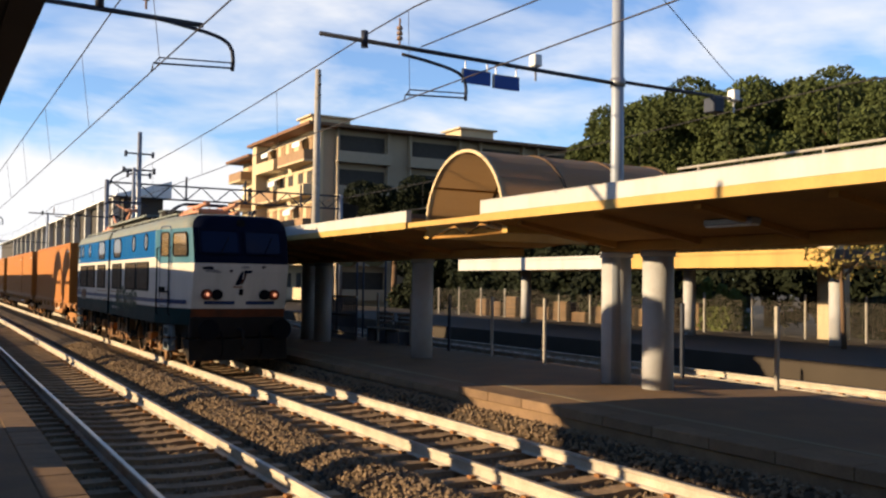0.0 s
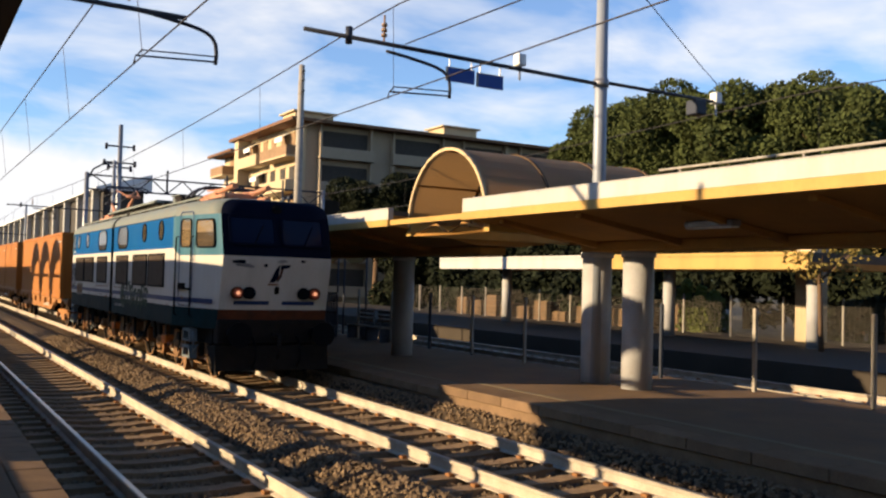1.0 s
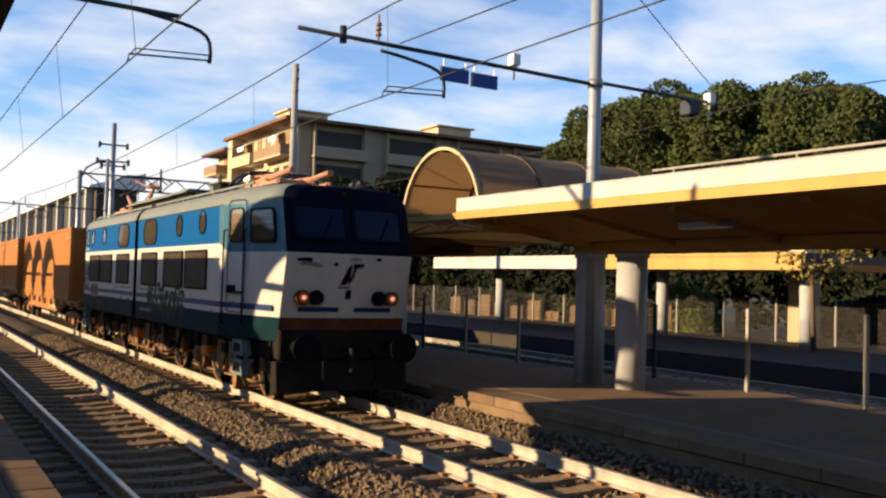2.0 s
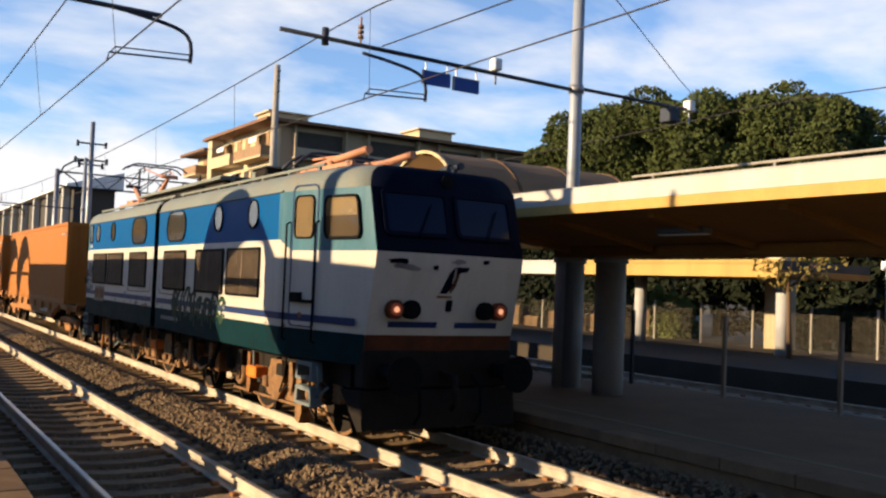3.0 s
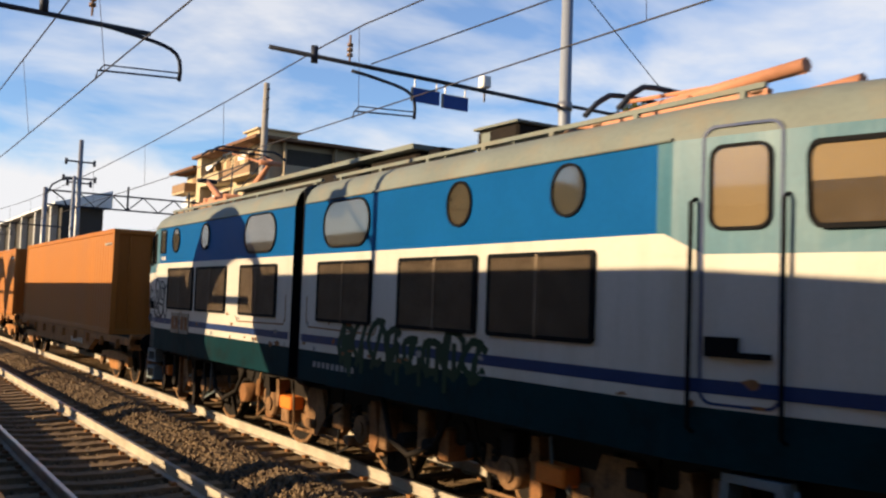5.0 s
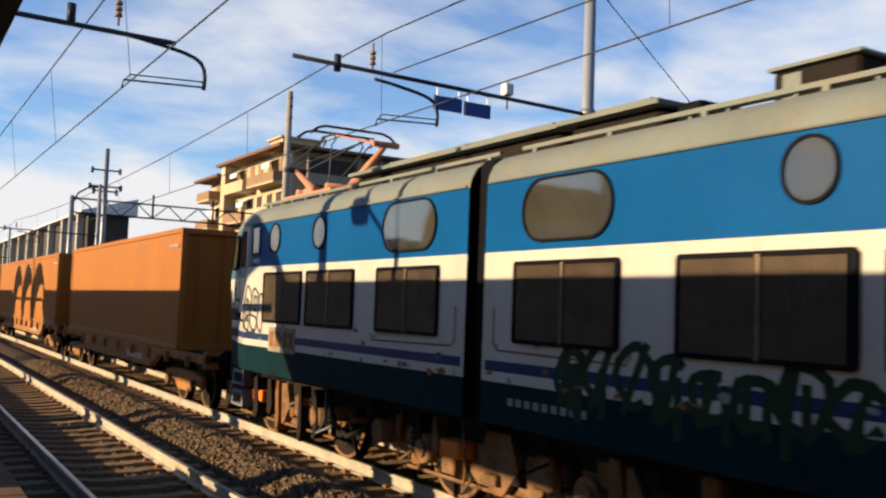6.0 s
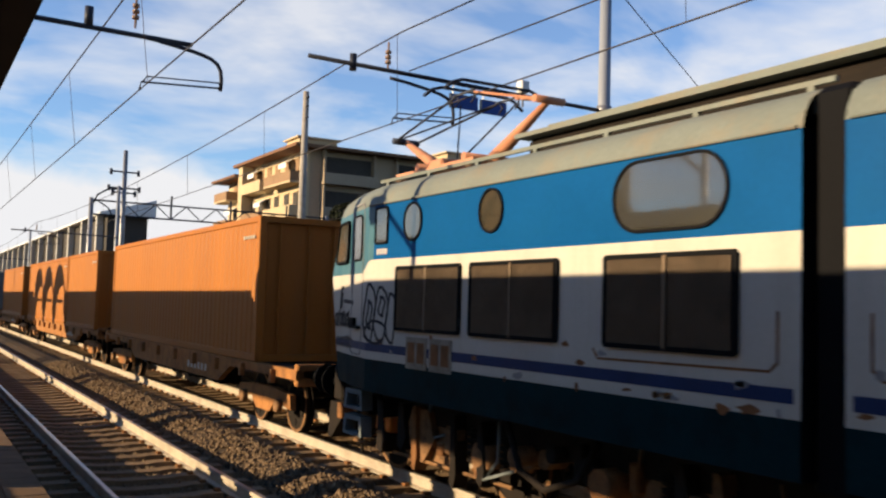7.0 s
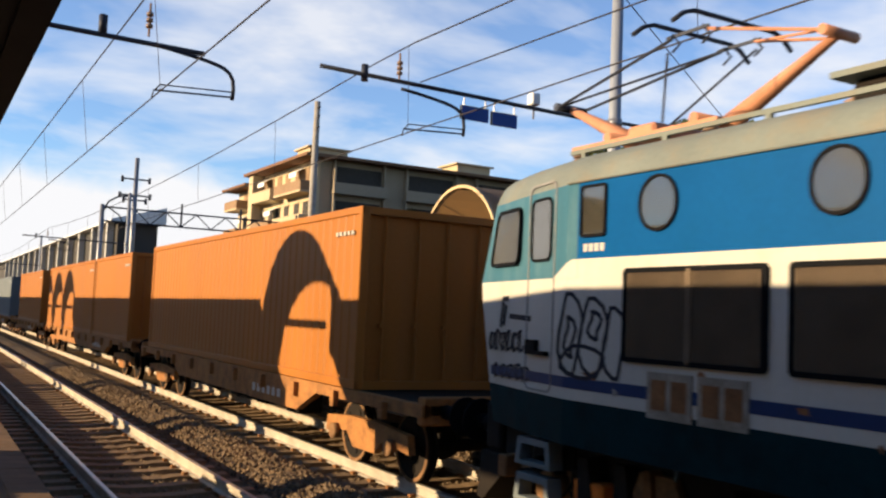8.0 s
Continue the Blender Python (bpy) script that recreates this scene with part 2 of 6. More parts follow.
# wagons
M_CONT = material("container_orange", (0.315, 0.112, 0.020), 0.55, var=0.12, scale=0.8, grain=20, bump=0.06, dirt=(0.24, 0.104, 0.04), dirt_amt=0.4, streak=True)
M_CONTG = material("container_grey", (0.128, 0.144, 0.144), 0.6, var=0.15, scale=0.8, bump=0.06)
M_WAGON = material("wagon_brown", (0.30, 0.130, 0.042), 0.75, var=0.35, scale=3, grain=30, bump=0.2, dirt=(0.08, 0.04, 0.024), dirt_amt=0.6)
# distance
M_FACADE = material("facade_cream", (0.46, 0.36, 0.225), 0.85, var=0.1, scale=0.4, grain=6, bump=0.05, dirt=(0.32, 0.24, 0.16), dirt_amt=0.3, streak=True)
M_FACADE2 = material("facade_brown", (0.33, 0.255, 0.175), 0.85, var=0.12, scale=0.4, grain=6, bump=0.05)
M_TILE = material("roof_tile", (0.16, 0.084, 0.048), 0.85, var=0.2, scale=1.0, grain=8, bump=0.2)
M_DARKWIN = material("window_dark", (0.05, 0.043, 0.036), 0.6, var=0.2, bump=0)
M_SHUTTER = material("shutter_brown", (0.24, 0.15, 0.085), 0.7, var=0.2, bump=0.05)
M_LEAF = material("pine_needles", (0.044, 0.054, 0.015), 0.8, var=0.5, scale=0.5, grain=5, bump=0.1)
# leaf colour taken down to near black to carry the shade
M_SHADELEAF = material("leaves_shade_dark", (0.0096, 0.0128, 0.0048), 0.85, var=0.5, scale=0.6, grain=6, bump=0.1)
M_OCHRE = material("ochre_leaves", (0.17, 0.125, 0.035), 0.8, var=0.4, scale=2, grain=12, bump=0.1)
M_BUSH = material("shrub_leaves", (0.08, 0.096, 0.02), 0.8, var=0.5, scale=1.5, grain=12, bump=0.1)
M_BARK = material("pine_bark", (0.112, 0.068, 0.04), 0.9, var=0.3, scale=2, bump=0.4)
M_SHED = material("shed_wall", (0.06, 0.0544, 0.048), 0.8, var=0.15, scale=0.3, bump=0.05)
M_MESH = material("fence_wire", (0.128, 0.112, 0.088), 0.6, 0.5, var=0.1, bump=0)


# ------------------------------------------------------------------ mesh helpers
def box(bm, x0, x1, y0, y1, z0, z1, bev=0.0):
    vs = [bm.verts.new((x, y, z)) for z in (z0, z1) for y in (y0, y1) for x in (x0, x1)]
    fs = [bm.faces.new([vs[i] for i in q]) for q in ((0, 2, 3, 1), (4, 5, 7, 6), (0, 1, 5, 4), (2, 6, 7, 3), (0, 4, 6, 2), (1, 3, 7, 5))]
    if bev:
        es = {e for f in fs for e in f.edges}
        bmesh.ops.bevel(bm, geom=list(es), offset=bev, segments=1, affect="EDGES", profile=0.5)


def cyl(bm, p0, p1, r, seg=10, r1=None, caps=True):
    p0, p1 = Vector(p0), Vector(p1)
    r1 = r if r1 is None else r1
    q = (p1 - p0).to_track_quat("Z", "Y").to_matrix()
    a, b = [], []
    for i in range(seg):
        t = 2 * math.pi * i / seg
        d = q @ Vector((math.cos(t), math.sin(t), 0))
        a.append(bm.verts.new(p0 + d * r)); b.append(bm.verts.new(p1 + d * r1))
    for i in range(seg):
        j = (i + 1) % seg
        f = bm.faces.new((a[i], a[j], b[j], b[i])); f.smooth = seg > 6
    if caps:
        bm.faces.new(a[::-1]); bm.faces.new(b)


def tube(bm, pts, r, seg=6):
    """One continuous round bar along a chain of points."""
    P = [Vector(p) for p in pts]
    rings = []
    up = None
    for i, p in enumerate(P):
        d = (P[min(i + 1, len(P) - 1)] - P[max(i - 1, 0)]).normalized()
        if up is None:
            up = d.orthogonal().normalized()
        up = (up - d * up.dot(d)).normalized()
        side = d.cross(up)
        rings.append([bm.verts.new(p + (up * math.cos(6.28319 * k / seg) + side * math.sin(6.28319 * k / seg)) * r) for k in range(seg)])
    for a, b in zip(rings[:-1], rings[1:]):
        for k in range(seg):
            f = bm.faces.new((a[k], a[(k + 1) % seg], b[(k + 1) % seg], b[k])); f.smooth = True
    bm.faces.new(rings[0][::-1]); bm.faces.new(rings[-1])


def prism(bm, pts, axis, a, b):
    """Closed polygon pts in the plane across axis, pushed from a to b. Axis x: (y, z); y: (x, z); z: (x, y)."""
    def put(p, d):
        return {"x": (d, p[0], p[1]), "y": (p[0], d, p[1]), "z": (p[0], p[1], d)}[axis]
    A = [bm.verts.new(put(p, a)) for p in pts]
    B = [bm.verts.new(put(p, b)) for p in pts]
    n = len(pts)
    for i in range(n):
        bm.faces.new((A[i], A[(i + 1) % n], B[(i + 1) % n], B[i]))
    bm.faces.new(A[::-1]); bm.faces.new(B)


def rounded(x0, x1, z0, z1, r, n=5):
    pts = []
    for cx, cz, a0 in ((x1 - r, z1 - r, 0), (x0 + r, z1 - r, 90), (x0 + r, z0 + r, 180), (x1 - r, z0 + r, 270)):
        for i in range(n + 1):
            a = radians(a0 + 90 * i / n)
            pts.append((cx + r * math.cos(a), cz + r * math.sin(a)))
    return pts


def ring_prism(bm, outer, inner, axis, a, b):
    """A flat frame between two outlines with the same number of points."""
    def put(p, d):
        return {"x": (d, p[0], p[1]), "y": (p[0], d, p[1]), "z": (p[0], p[1], d)}[axis]
    rows = [[bm.verts.new(put(p, d)) for p in o] for o, d in ((outer, a), (outer, b), (inner, b), (inner, a))]
    n = len(outer)
    for k in range(4):
        r, s = rows[k], rows[(k + 1) % 4]
        for i in range(n):
            bm.faces.new((r[i], r[(i + 1) % n], s[(i + 1) % n], s[i]))


def mesh_of(name, bm, mat):
    bmesh.ops.recalc_face_normals(bm, faces=bm.faces[:])
    me = bpy.data.meshes.new(name)
    bm.to_mesh(me)
    bm.free()
    me.materials.append(mat)
    return me


def part(name, bm, mat, parent=None, label="", at=None):
    ob = new(name, mesh_of(name, bm, mat))
    if parent is not None:
        ob.parent = parent
    if at is not None:
        ob.matrix_basis = at
    if label:
        tagged(ob, label)
    return ob


def thing(name, label, category, at=None, group="", kind=""):
    ob = new(name)
    ob.empty_display_size = 0.2
    if at is not None:
        ob.matrix_basis = at
    return tagged(ob, label, category, group, kind)


def BM():
    return bmesh.new()


def quick(name, mat, parent, *a, bev=0.0, label=""):
    bm = BM()
    box(bm, *a, bev=bev)
    return part(name, bm, mat, parent, label)


# plan, metres: x along the tracks, y across them away from the viewer, z up from the rail tops
RAILS = (2.126, 3.598, 5.907, 7.383)
TRACK_Y = 6.645
NEAR_EDGE, FAR_EDGE, PLAT_Z = 1.26, 8.30, 0.36
NEAR_LIP, NEAR_Z = 1.37, 0.20     # edge and height of the near platform
MIRROR = NEAR_EDGE + FAR_EDGE
NEAR_SHIFT = -0.56      # the near canopy stands a little further back


# ------------------------------------------------------------------ ground and tracks
def ground_z(y):
    """Ballast profile across the tracks: low between the rails, heaped beside them and against the platform."""
    for c in (2.862, 6.645, 17.185):
        if abs(y - c) < 1.32:
            return -0.265
    if 4.0 < y < 5.5:
        return -0.03 - 0.25 * (abs(y - 4.75) / 0.62) ** 2
    if 7.9 < y < 8.6:
        return 0.05
    return -0.22


def build_ground():
    bm = BM()
    xs = [-2500, -400, -150, -90] + [-60 + 2.0 * i for i in range(40)] + [40, 150, 2500]
    ys = [-2500, -300, -40, -12, 0.9, 1.4, 1.6, 2.9, 4.12, 4.3, 4.5, 4.75, 5.0, 5.2, 5.38, 6.6, 7.85, 8.1, 8.5, 9, 13.5, 15.7, 18.6, 19.5, 21, 30, 60, 200, 2500]
    g = [[bm.verts.new((x, y, ground_z(y))) for x in xs] for y in ys]
    for j in range(len(ys) - 1):
        for i in range(len(xs) - 1):
            f = bm.faces.new((g[j][i], g[j][i + 1], g[j + 1][i + 1], g[j + 1][i]))
            f.material_index = 0 if (-150 <= xs[i] <= 40 and 0.9 <= ys[j] < 20) else 1
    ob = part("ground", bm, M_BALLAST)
    ob.data.materials.append(M_EARTH)
    tagged(ob, "brown stone ballast bed and bare earth", "ground", kind="structure")


def scatter_stones(name, label, n, x0, x1, y0, y1, seed):
    rng = np.random.default_rng(seed)
    base = np.array([(1, 0, 0), (-1, 0, 0), (0, 1, 0), (0, -1, 0), (0, 0, 1), (0, 0, -1)], float)
    tri = np.array([(0, 2, 4), (2, 1, 4), (1, 3, 4), (3, 0, 4), (2, 0, 5), (1, 2, 5), (3, 1, 5), (0, 3, 5)])
    xs = x0 + (x1 - x0) * rng.random(n)
    ys = rng.uniform(y0, y1, n)
    level = np.interp(ys, (1.4, 1.6, 4.1, 4.3, 4.5, 4.75, 5.0, 5.2, 5.4, 7.75, 8.1, 8.6), (-0.255, -0.262, -0.255, -0.16, -0.07, -0.03, -0.07, -0.16, -0.255, -0.255, 0.05, 0.05))
    size = rng.uniform(0.022, 0.048, n)
    v = base[None] * size[:, None, None] * rng.uniform(0.6, 1.25, (n, 6, 1))
    ang = rng.random((n, 3)) * 6.28
    ca, sa = np.cos(ang), np.sin(ang)
    x, y, z = v[..., 0], v[..., 1], v[..., 2]
    x, y = x * ca[:, 0:1] - y * sa[:, 0:1], x * sa[:, 0:1] + y * ca[:, 0:1]
    y, z = y * ca[:, 1:2] - z * sa[:, 1:2], y * sa[:, 1:2] + z * ca[:, 1:2]
    x, z = x * ca[:, 2:3] - z * sa[:, 2:3], x * sa[:, 2:3] + z * ca[:, 2:3]
    hump = 0.03 * np.sin(xs * 1.7) * np.sin(ys * 3.1)
    zc = level + hump * 0.6 + rng.uniform(-0.01, 0.03, n)
    P = np.stack([x + xs[:, None], y + ys[:, None], z + zc[:, None]], -1).reshape(-1, 3)
    F = (tri[None] + 6 * np.arange(n)[:, None, None]).reshape(-1, 3)
    me = bpy.data.meshes.new(name)
    me.from_pydata(P.tolist(), [], F.tolist())
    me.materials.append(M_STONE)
    return tagged(new(name, me), label, "ballast", kind="stuff")


def rail_profile(y):
    return [(y - 0.065, -0.172), (y + 0.065, -0.172), (y + 0.065, -0.160), (y + 0.012, -0.140), (y + 0.010, -0.050), (y + 0.036, -0.038),
            (y + 0.036, -0.006), (y + 0.028, 0.0), (y - 0.028, 0.0), (y - 0.036, -0.006), (y - 0.036, -0.038), (y - 0.010, -0.050), (y - 0.012, -0.140), (y - 0.065, -0.160)]


SLEEPER_MESH = []
CLIP_MESH = []


def build_track(y0, y1, x0, x1, label, sleepers_from, sleepers_to):
    tr = thing("railway_track", label, "railway track", kind="structure")
    for y in (y0, y1):
        bm = BM()
        prism(bm, rail_profile(y), "x", x0, x1)
        r = part("rail", bm, M_RAILSIDE, tr, "steel rail with a worn bright head")
        bm = BM()
        box(bm, x0, x1, y - 0.027, y + 0.027, 0.001, 0.004)
        part("rail_head", bm, M_RAILTOP, r)
    yc = (y0 + y1) / 2
    if not SLEEPER_MESH:
        bm = BM()
        prism(bm, [(-1.25, -0.34), (1.25, -0.34), (1.25, -0.20), (1.22, -0.172), (0.45, -0.172), (0.30, -0.19), (-0.30, -0.19), (-0.45, -0.172), (-1.22, -0.172), (-1.25, -0.20)], "x", -0.12, 0.12)
        SLEEPER_MESH.append(mesh_of("sleeper", bm, M_SLEEPER))
        bm = BM()
        for s in (-1, 1):
            for k in (-0.115, 0.115):
                box(bm, -0.05, 0.05, s * 0.738 + k - 0.035, s * 0.738 + k + 0.035, -0.18, -0.135)
        CLIP_MESH.append(mesh_of("rail_clip", bm, M_RUST))
    x, rng = sleepers_from, random.Random(int(y0 * 100))
    while x < sleepers_to:
        o = new("sleeper", SLEEPER_MESH[0])
        o.parent = tr
        o.matrix_basis = pose(x + rng.uniform(-0.02, 0.02), yc + rng.uniform(-0.02, 0.02), rng.uniform(-0.006, 0.006), 0, 0, rng.uniform(-0.6, 0.6))
        c = new("rail_clips", CLIP_MESH[0])
        c.parent = o
        x += 0.6
    return tr


def build_tracks():
    build_track(RAILS[0], RAILS[1], -300, 60, "ballasted railway track with worn rails on concrete sleepers", -48, 12)
    build_track(RAILS[2], RAILS[3], -300, 60, "ballasted railway track with bright rails on concrete sleepers", -48, 12)
    build_track(16.45, 17.92, -300, 60, "further railway track behind the island platform", -34, -4)
    scatter_stones("ballast_stones", "loose brown ballast stones between the tracks", 75000, -34, -3, 1.45, 8.28, 3)


# ------------------------------------------------------------------ platforms
def build_platform(name, label, edge, back, z, x0, x1, stones):
    lo, hi = min(edge, back), max(edge, back)
    p = thing(name, label, "platform", kind="structure")
    s = 1 if edge < back else -1
    e0, e1 = sorted((edge + s * 0.40, back))
    quick("paving", M_PAVE, p, x0, x1, e0, e1, -0.3, z - 0.004)
    e0, e1 = sorted((edge + s * 0.04, edge + s * 0.40))
    quick("platform_wall", M_KERB, p, x0, x1, e0, e1, -0.3, z - 0.16)
    bm = BM()
    e0, e1 = sorted((0.0, s * 0.395))
    box(bm, 0.004, 0.996, e0, e1, -0.155, 0.0, bev=0.012)
    me = mesh_of("kerb_stone", bm, M_KERB)
    n = 0
    x = stones[0]
    while x < stones[1]:
        o = new("kerb_stone", me)
        o.parent = p
        o.matrix_basis = pose(x, edge, z + random.uniform(-0.004, 0.004))
        x += 1.0
    for a, b in ((x0, stones[0]), (stones[1], x1)):
        if b > a:
            e0, e1 = sorted((edge, edge + s * 0.395))
            quick("edge_slab", M_KERB, p, a, b, e0, e1, z - 0.155, z)
    e0, e1 = sorted((edge + s * 0.75, edge + s * 0.87))
    quick("edge_line", M_YELLOWLINE, p, x0, x1, e0, e1, z - 0.004, z + 0.001, label="worn pale safety line")
    return p


M_YELLOWLINE = material("safety_line", (0.176, 0.136, 0.08), 0.8, var=0.3, scale=2, bump=0.05, dirt=(0.16, 0.12, 0.08), dirt_amt=0.8)


def build_platforms():
    build_platform("near_platform", "low station platform with stone kerb in shade", NEAR_LIP, -6.4, NEAR_Z, -120, 40, (-24, -4))
    build_platform("island_platform", "island platform with worn stone kerb", FAR_EDGE, 13.6, PLAT_Z, -14.2, 40, (-14.2, 0.8))
    build_platform("lower_platform", "lower stretch of island platform with kerb", FAR_EDGE + 0.15, 13.6, 0.24, -140, -14.2, (-30.2, -14.2))
    # platform beyond the further track
    p = thing("rear_platform", "grey asphalt platform beyond the further track", "platform", kind="structure")
    quick("paving", M_ASPHALT, p, -140, 40, 20.4, 31.0, -0.3, 0.30)
    quick("platform_edge", M_ASPHALT, p, -140, 40, 20.0, 20.4, -0.3, 0.31)
    quick("low_kerb", M_CONCRETE, p, -140, 40, 14.2, 14.4, -0.3, -0.05)


# ------------------------------------------------------------------ canopies
def canopy(label, x0, x1, flip, columns, col_y=11.4, group="station canopies"):
    """Gull-wing concrete canopy; flip mirrors it across the middle of the tracks."""
    # near canopy: its shade is put into a near-black edge and underside colour
    edge, under = (M_CANOPYSHADE, M_CANOPYSHADE) if flip else (M_YELLOW, M_SOFFIT)
    def Y(y):
        return NEAR_SHIFT + MIRROR - y if flip else y
    lift = 0.06 if flip else 0.0
    c = thing("platform_canopy", label, "canopy", group=group)
    bm = BM(); prism(bm, [(Y(8.60), 3.42 + lift), (Y(8.60), 3.66 + lift), (Y(8.72), 3.66 + lift), (Y(8.72), 3.42 + lift)], "x", x0, x1)
    part("fascia", bm, M_WHITE, c, "white painted concrete fascia")
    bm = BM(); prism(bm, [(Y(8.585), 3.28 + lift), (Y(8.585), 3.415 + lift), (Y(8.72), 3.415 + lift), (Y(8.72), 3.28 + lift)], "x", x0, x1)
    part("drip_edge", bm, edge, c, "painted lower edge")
    bm = BM(); prism(bm, [(Y(14.20), 3.28 + lift), (Y(14.20), 3.66 + lift), (Y(14.08), 3.66 + lift), (Y(14.08), 3.28 + lift)], "x", x0, x1)
    part("rear_fascia", bm, M_WHITE, c)
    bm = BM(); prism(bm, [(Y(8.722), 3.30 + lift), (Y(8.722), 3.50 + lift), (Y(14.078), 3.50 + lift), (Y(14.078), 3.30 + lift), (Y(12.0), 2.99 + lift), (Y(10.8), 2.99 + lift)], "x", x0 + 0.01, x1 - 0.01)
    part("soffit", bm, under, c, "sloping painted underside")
    bm = BM(); prism(bm, [(Y(8.722), 3.505 + lift), (Y(8.722), 3.60 + lift), (Y(14.078), 3.60 + lift), (Y(14.078), 3.505 + lift)], "x", x0 + 0.01, x1 - 0.01)
    part("roof_covering", bm, M_ROOFING, c)
    bm = BM()
    b0, b1 = sorted((Y(11.05), Y(11.75)))
    box(bm, x0 + 0.3, x1 - 0.3, b0, b1, 2.80, 2.985, bev=0.02)
    part("beam", bm, M_SOFFIT, c)
    x = x0 + 0.8
    while x < x1 - 0.5:
        bm = BM()
        prism(bm, [(Y(8.9), 3.30 + lift), (Y(11.0), 2.975 + lift), (Y(11.0), 2.86 + lift), (Y(8.9), 3.20 + lift)], "x", x - 0.06, x + 0.06)
        part("rib", bm, M_SOFFIT, c)
        x += 2.1
    for cx in columns:
        bm = BM()
        cyl(bm, (cx, Y(col_y), PLAT_Z - 0.2), (cx, Y(col_y), 2.80), 0.275, 28)
        col = part("column", bm, M_COLUMN, c, "round white painted column")
        bm = BM()
        cyl(bm, (cx, Y(col_y), 2.70), (cx, Y(col_y), 2.802), 0.31, 28)
        part("collar", bm, M_COLUMN, col)
    return c


def roof_pipes(x0, x1, y):
    p = thing("roof_rail", "pair of thin pipes along the canopy roof", "railing")
    for dz in (0.42, 0.62):
        bm = BM(); cyl(bm, (x0, y, 3.6 + dz), (x1, y, 3.6 + dz), 0.022, 6)
        part("pipe", bm, M_CONCRETE, p)
    x = x0 + 0.5
    while x < x1:
        bm = BM(); cyl(bm, (x, y, 3.595), (x, y, 4.24), 0.022, 6)
        part("stanchion", bm, M_CONCRETE, p)
        x += 2.5


def vault(cx, flip, label, y0=9.10, y1=13.6, R=1.48, zc=3.28, group="roof vaults"):
    def Y(y):
        return NEAR_SHIFT + MIRROR - y if flip else y
    v = thing("roof_vault", label, "roof vault", group=group)
    n = 20

    def arc(r):
        return [(cx + r * math.cos(math.pi * i / n), zc + r * math.sin(math.pi * i / n)) for i in range(n + 1)]
    bm = BM()
    prism(bm, arc(R) + arc(R - 0.02)[::-1], "y", Y(y0 + 0.05), Y(y1 - 0.05))
    part("sheet", bm, M_VAULT, v, "smoky brown curved sheet")
    k = 0
    while True:
        y = y0 + k * (y1 - y0) / 3
        bm = BM()
        prism(bm, arc(R + 0.022) + arc(R - 0.035)[::-1], "y", Y(y - 0.03), Y(y + 0.03))
        part("rib", bm, M_VAULTRIM if k == 0 else M_BARK, v, "ochre metal arch rim" if k == 0 else "")
        k += 1
        if k > 3:
            break
    for i in (4, 10, 16):
        a = math.pi * i / n
        bm = BM()
        cyl(bm, (cx + (R - 0.04) * math.cos(a), Y(y0), zc + (R - 0.04) * math.sin(a)), (cx + (R - 0.04) * math.cos(a), Y(y1), zc + (R - 0.04) * math.sin(a)), 0.025, 6)
        part("purlin", bm, M_SOFFIT, v)
    for s in (-1, 1):
        bm = BM()
        e0, e1 = sorted((Y(y0), Y(y1)))
        box(bm, cx + s * R - 0.09, cx + s * R + 0.09, e0, e1, 3.10, zc + 0.08)
        part("kerb_beam", bm, M_YELLOW, v)
    # light trusses under the springing
    for yy in () if flip else (y0 + 0.1, y1 - 0.3):
        for s in (-1, 1):
            bm = BM(); tube(bm, [(cx + s * R, Y(yy), 3.12), (cx + s * 0.5, Y(yy), 3.30), (cx, Y(yy), 3.12), (cx + s * R, Y(yy), 3.12)], 0.03, 6)
            part("truss", bm, M_SOFFIT, v)
    bm = BM()
    e0, e1 = sorted((Y(8.62), Y(8.74)))
    box(bm, cx - 1.40, cx + 1.46, e0, e1, 3.30, 3.40)
    part("tie_beam", bm, M_YELLOW, v, "ochre beam across the opening")
    return v


def build_canopies():
    canopy("white and ochre canopy on round columns over island platform", -14.0, 30, False, (-13.62, -12.48, -4.0, -2.9, 5.5, 6.6))
    canopy("white and ochre canopy beside the arched roof opening", -60, -16.9, False, (-21.4, -28.3, -29.5, -37.5, -46))
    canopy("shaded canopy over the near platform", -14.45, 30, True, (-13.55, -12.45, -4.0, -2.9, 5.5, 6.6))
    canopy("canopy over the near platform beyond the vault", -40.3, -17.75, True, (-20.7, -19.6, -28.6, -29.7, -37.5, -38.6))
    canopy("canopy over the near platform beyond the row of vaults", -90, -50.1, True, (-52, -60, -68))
    roof_pipes(-12, 30, 11.4)
    vault(-15.45, False, "barrel roof of smoky sheet with ochre arch rim")
    vault(-16.1, True, "barrel roof of smoky sheet over the near platform", 9.10, 12.14, 1.60, 3.37)
    for cx in (-48.4, -45.2, -42.0):
        vault(cx, True, "barrel roof in a row over the near platform", 9.10, 12.14, 1.56, 3.37)


# ------------------------------------------------------------------ overhead line
STATION_X = -13.5
CONTACT_Z = 5.15


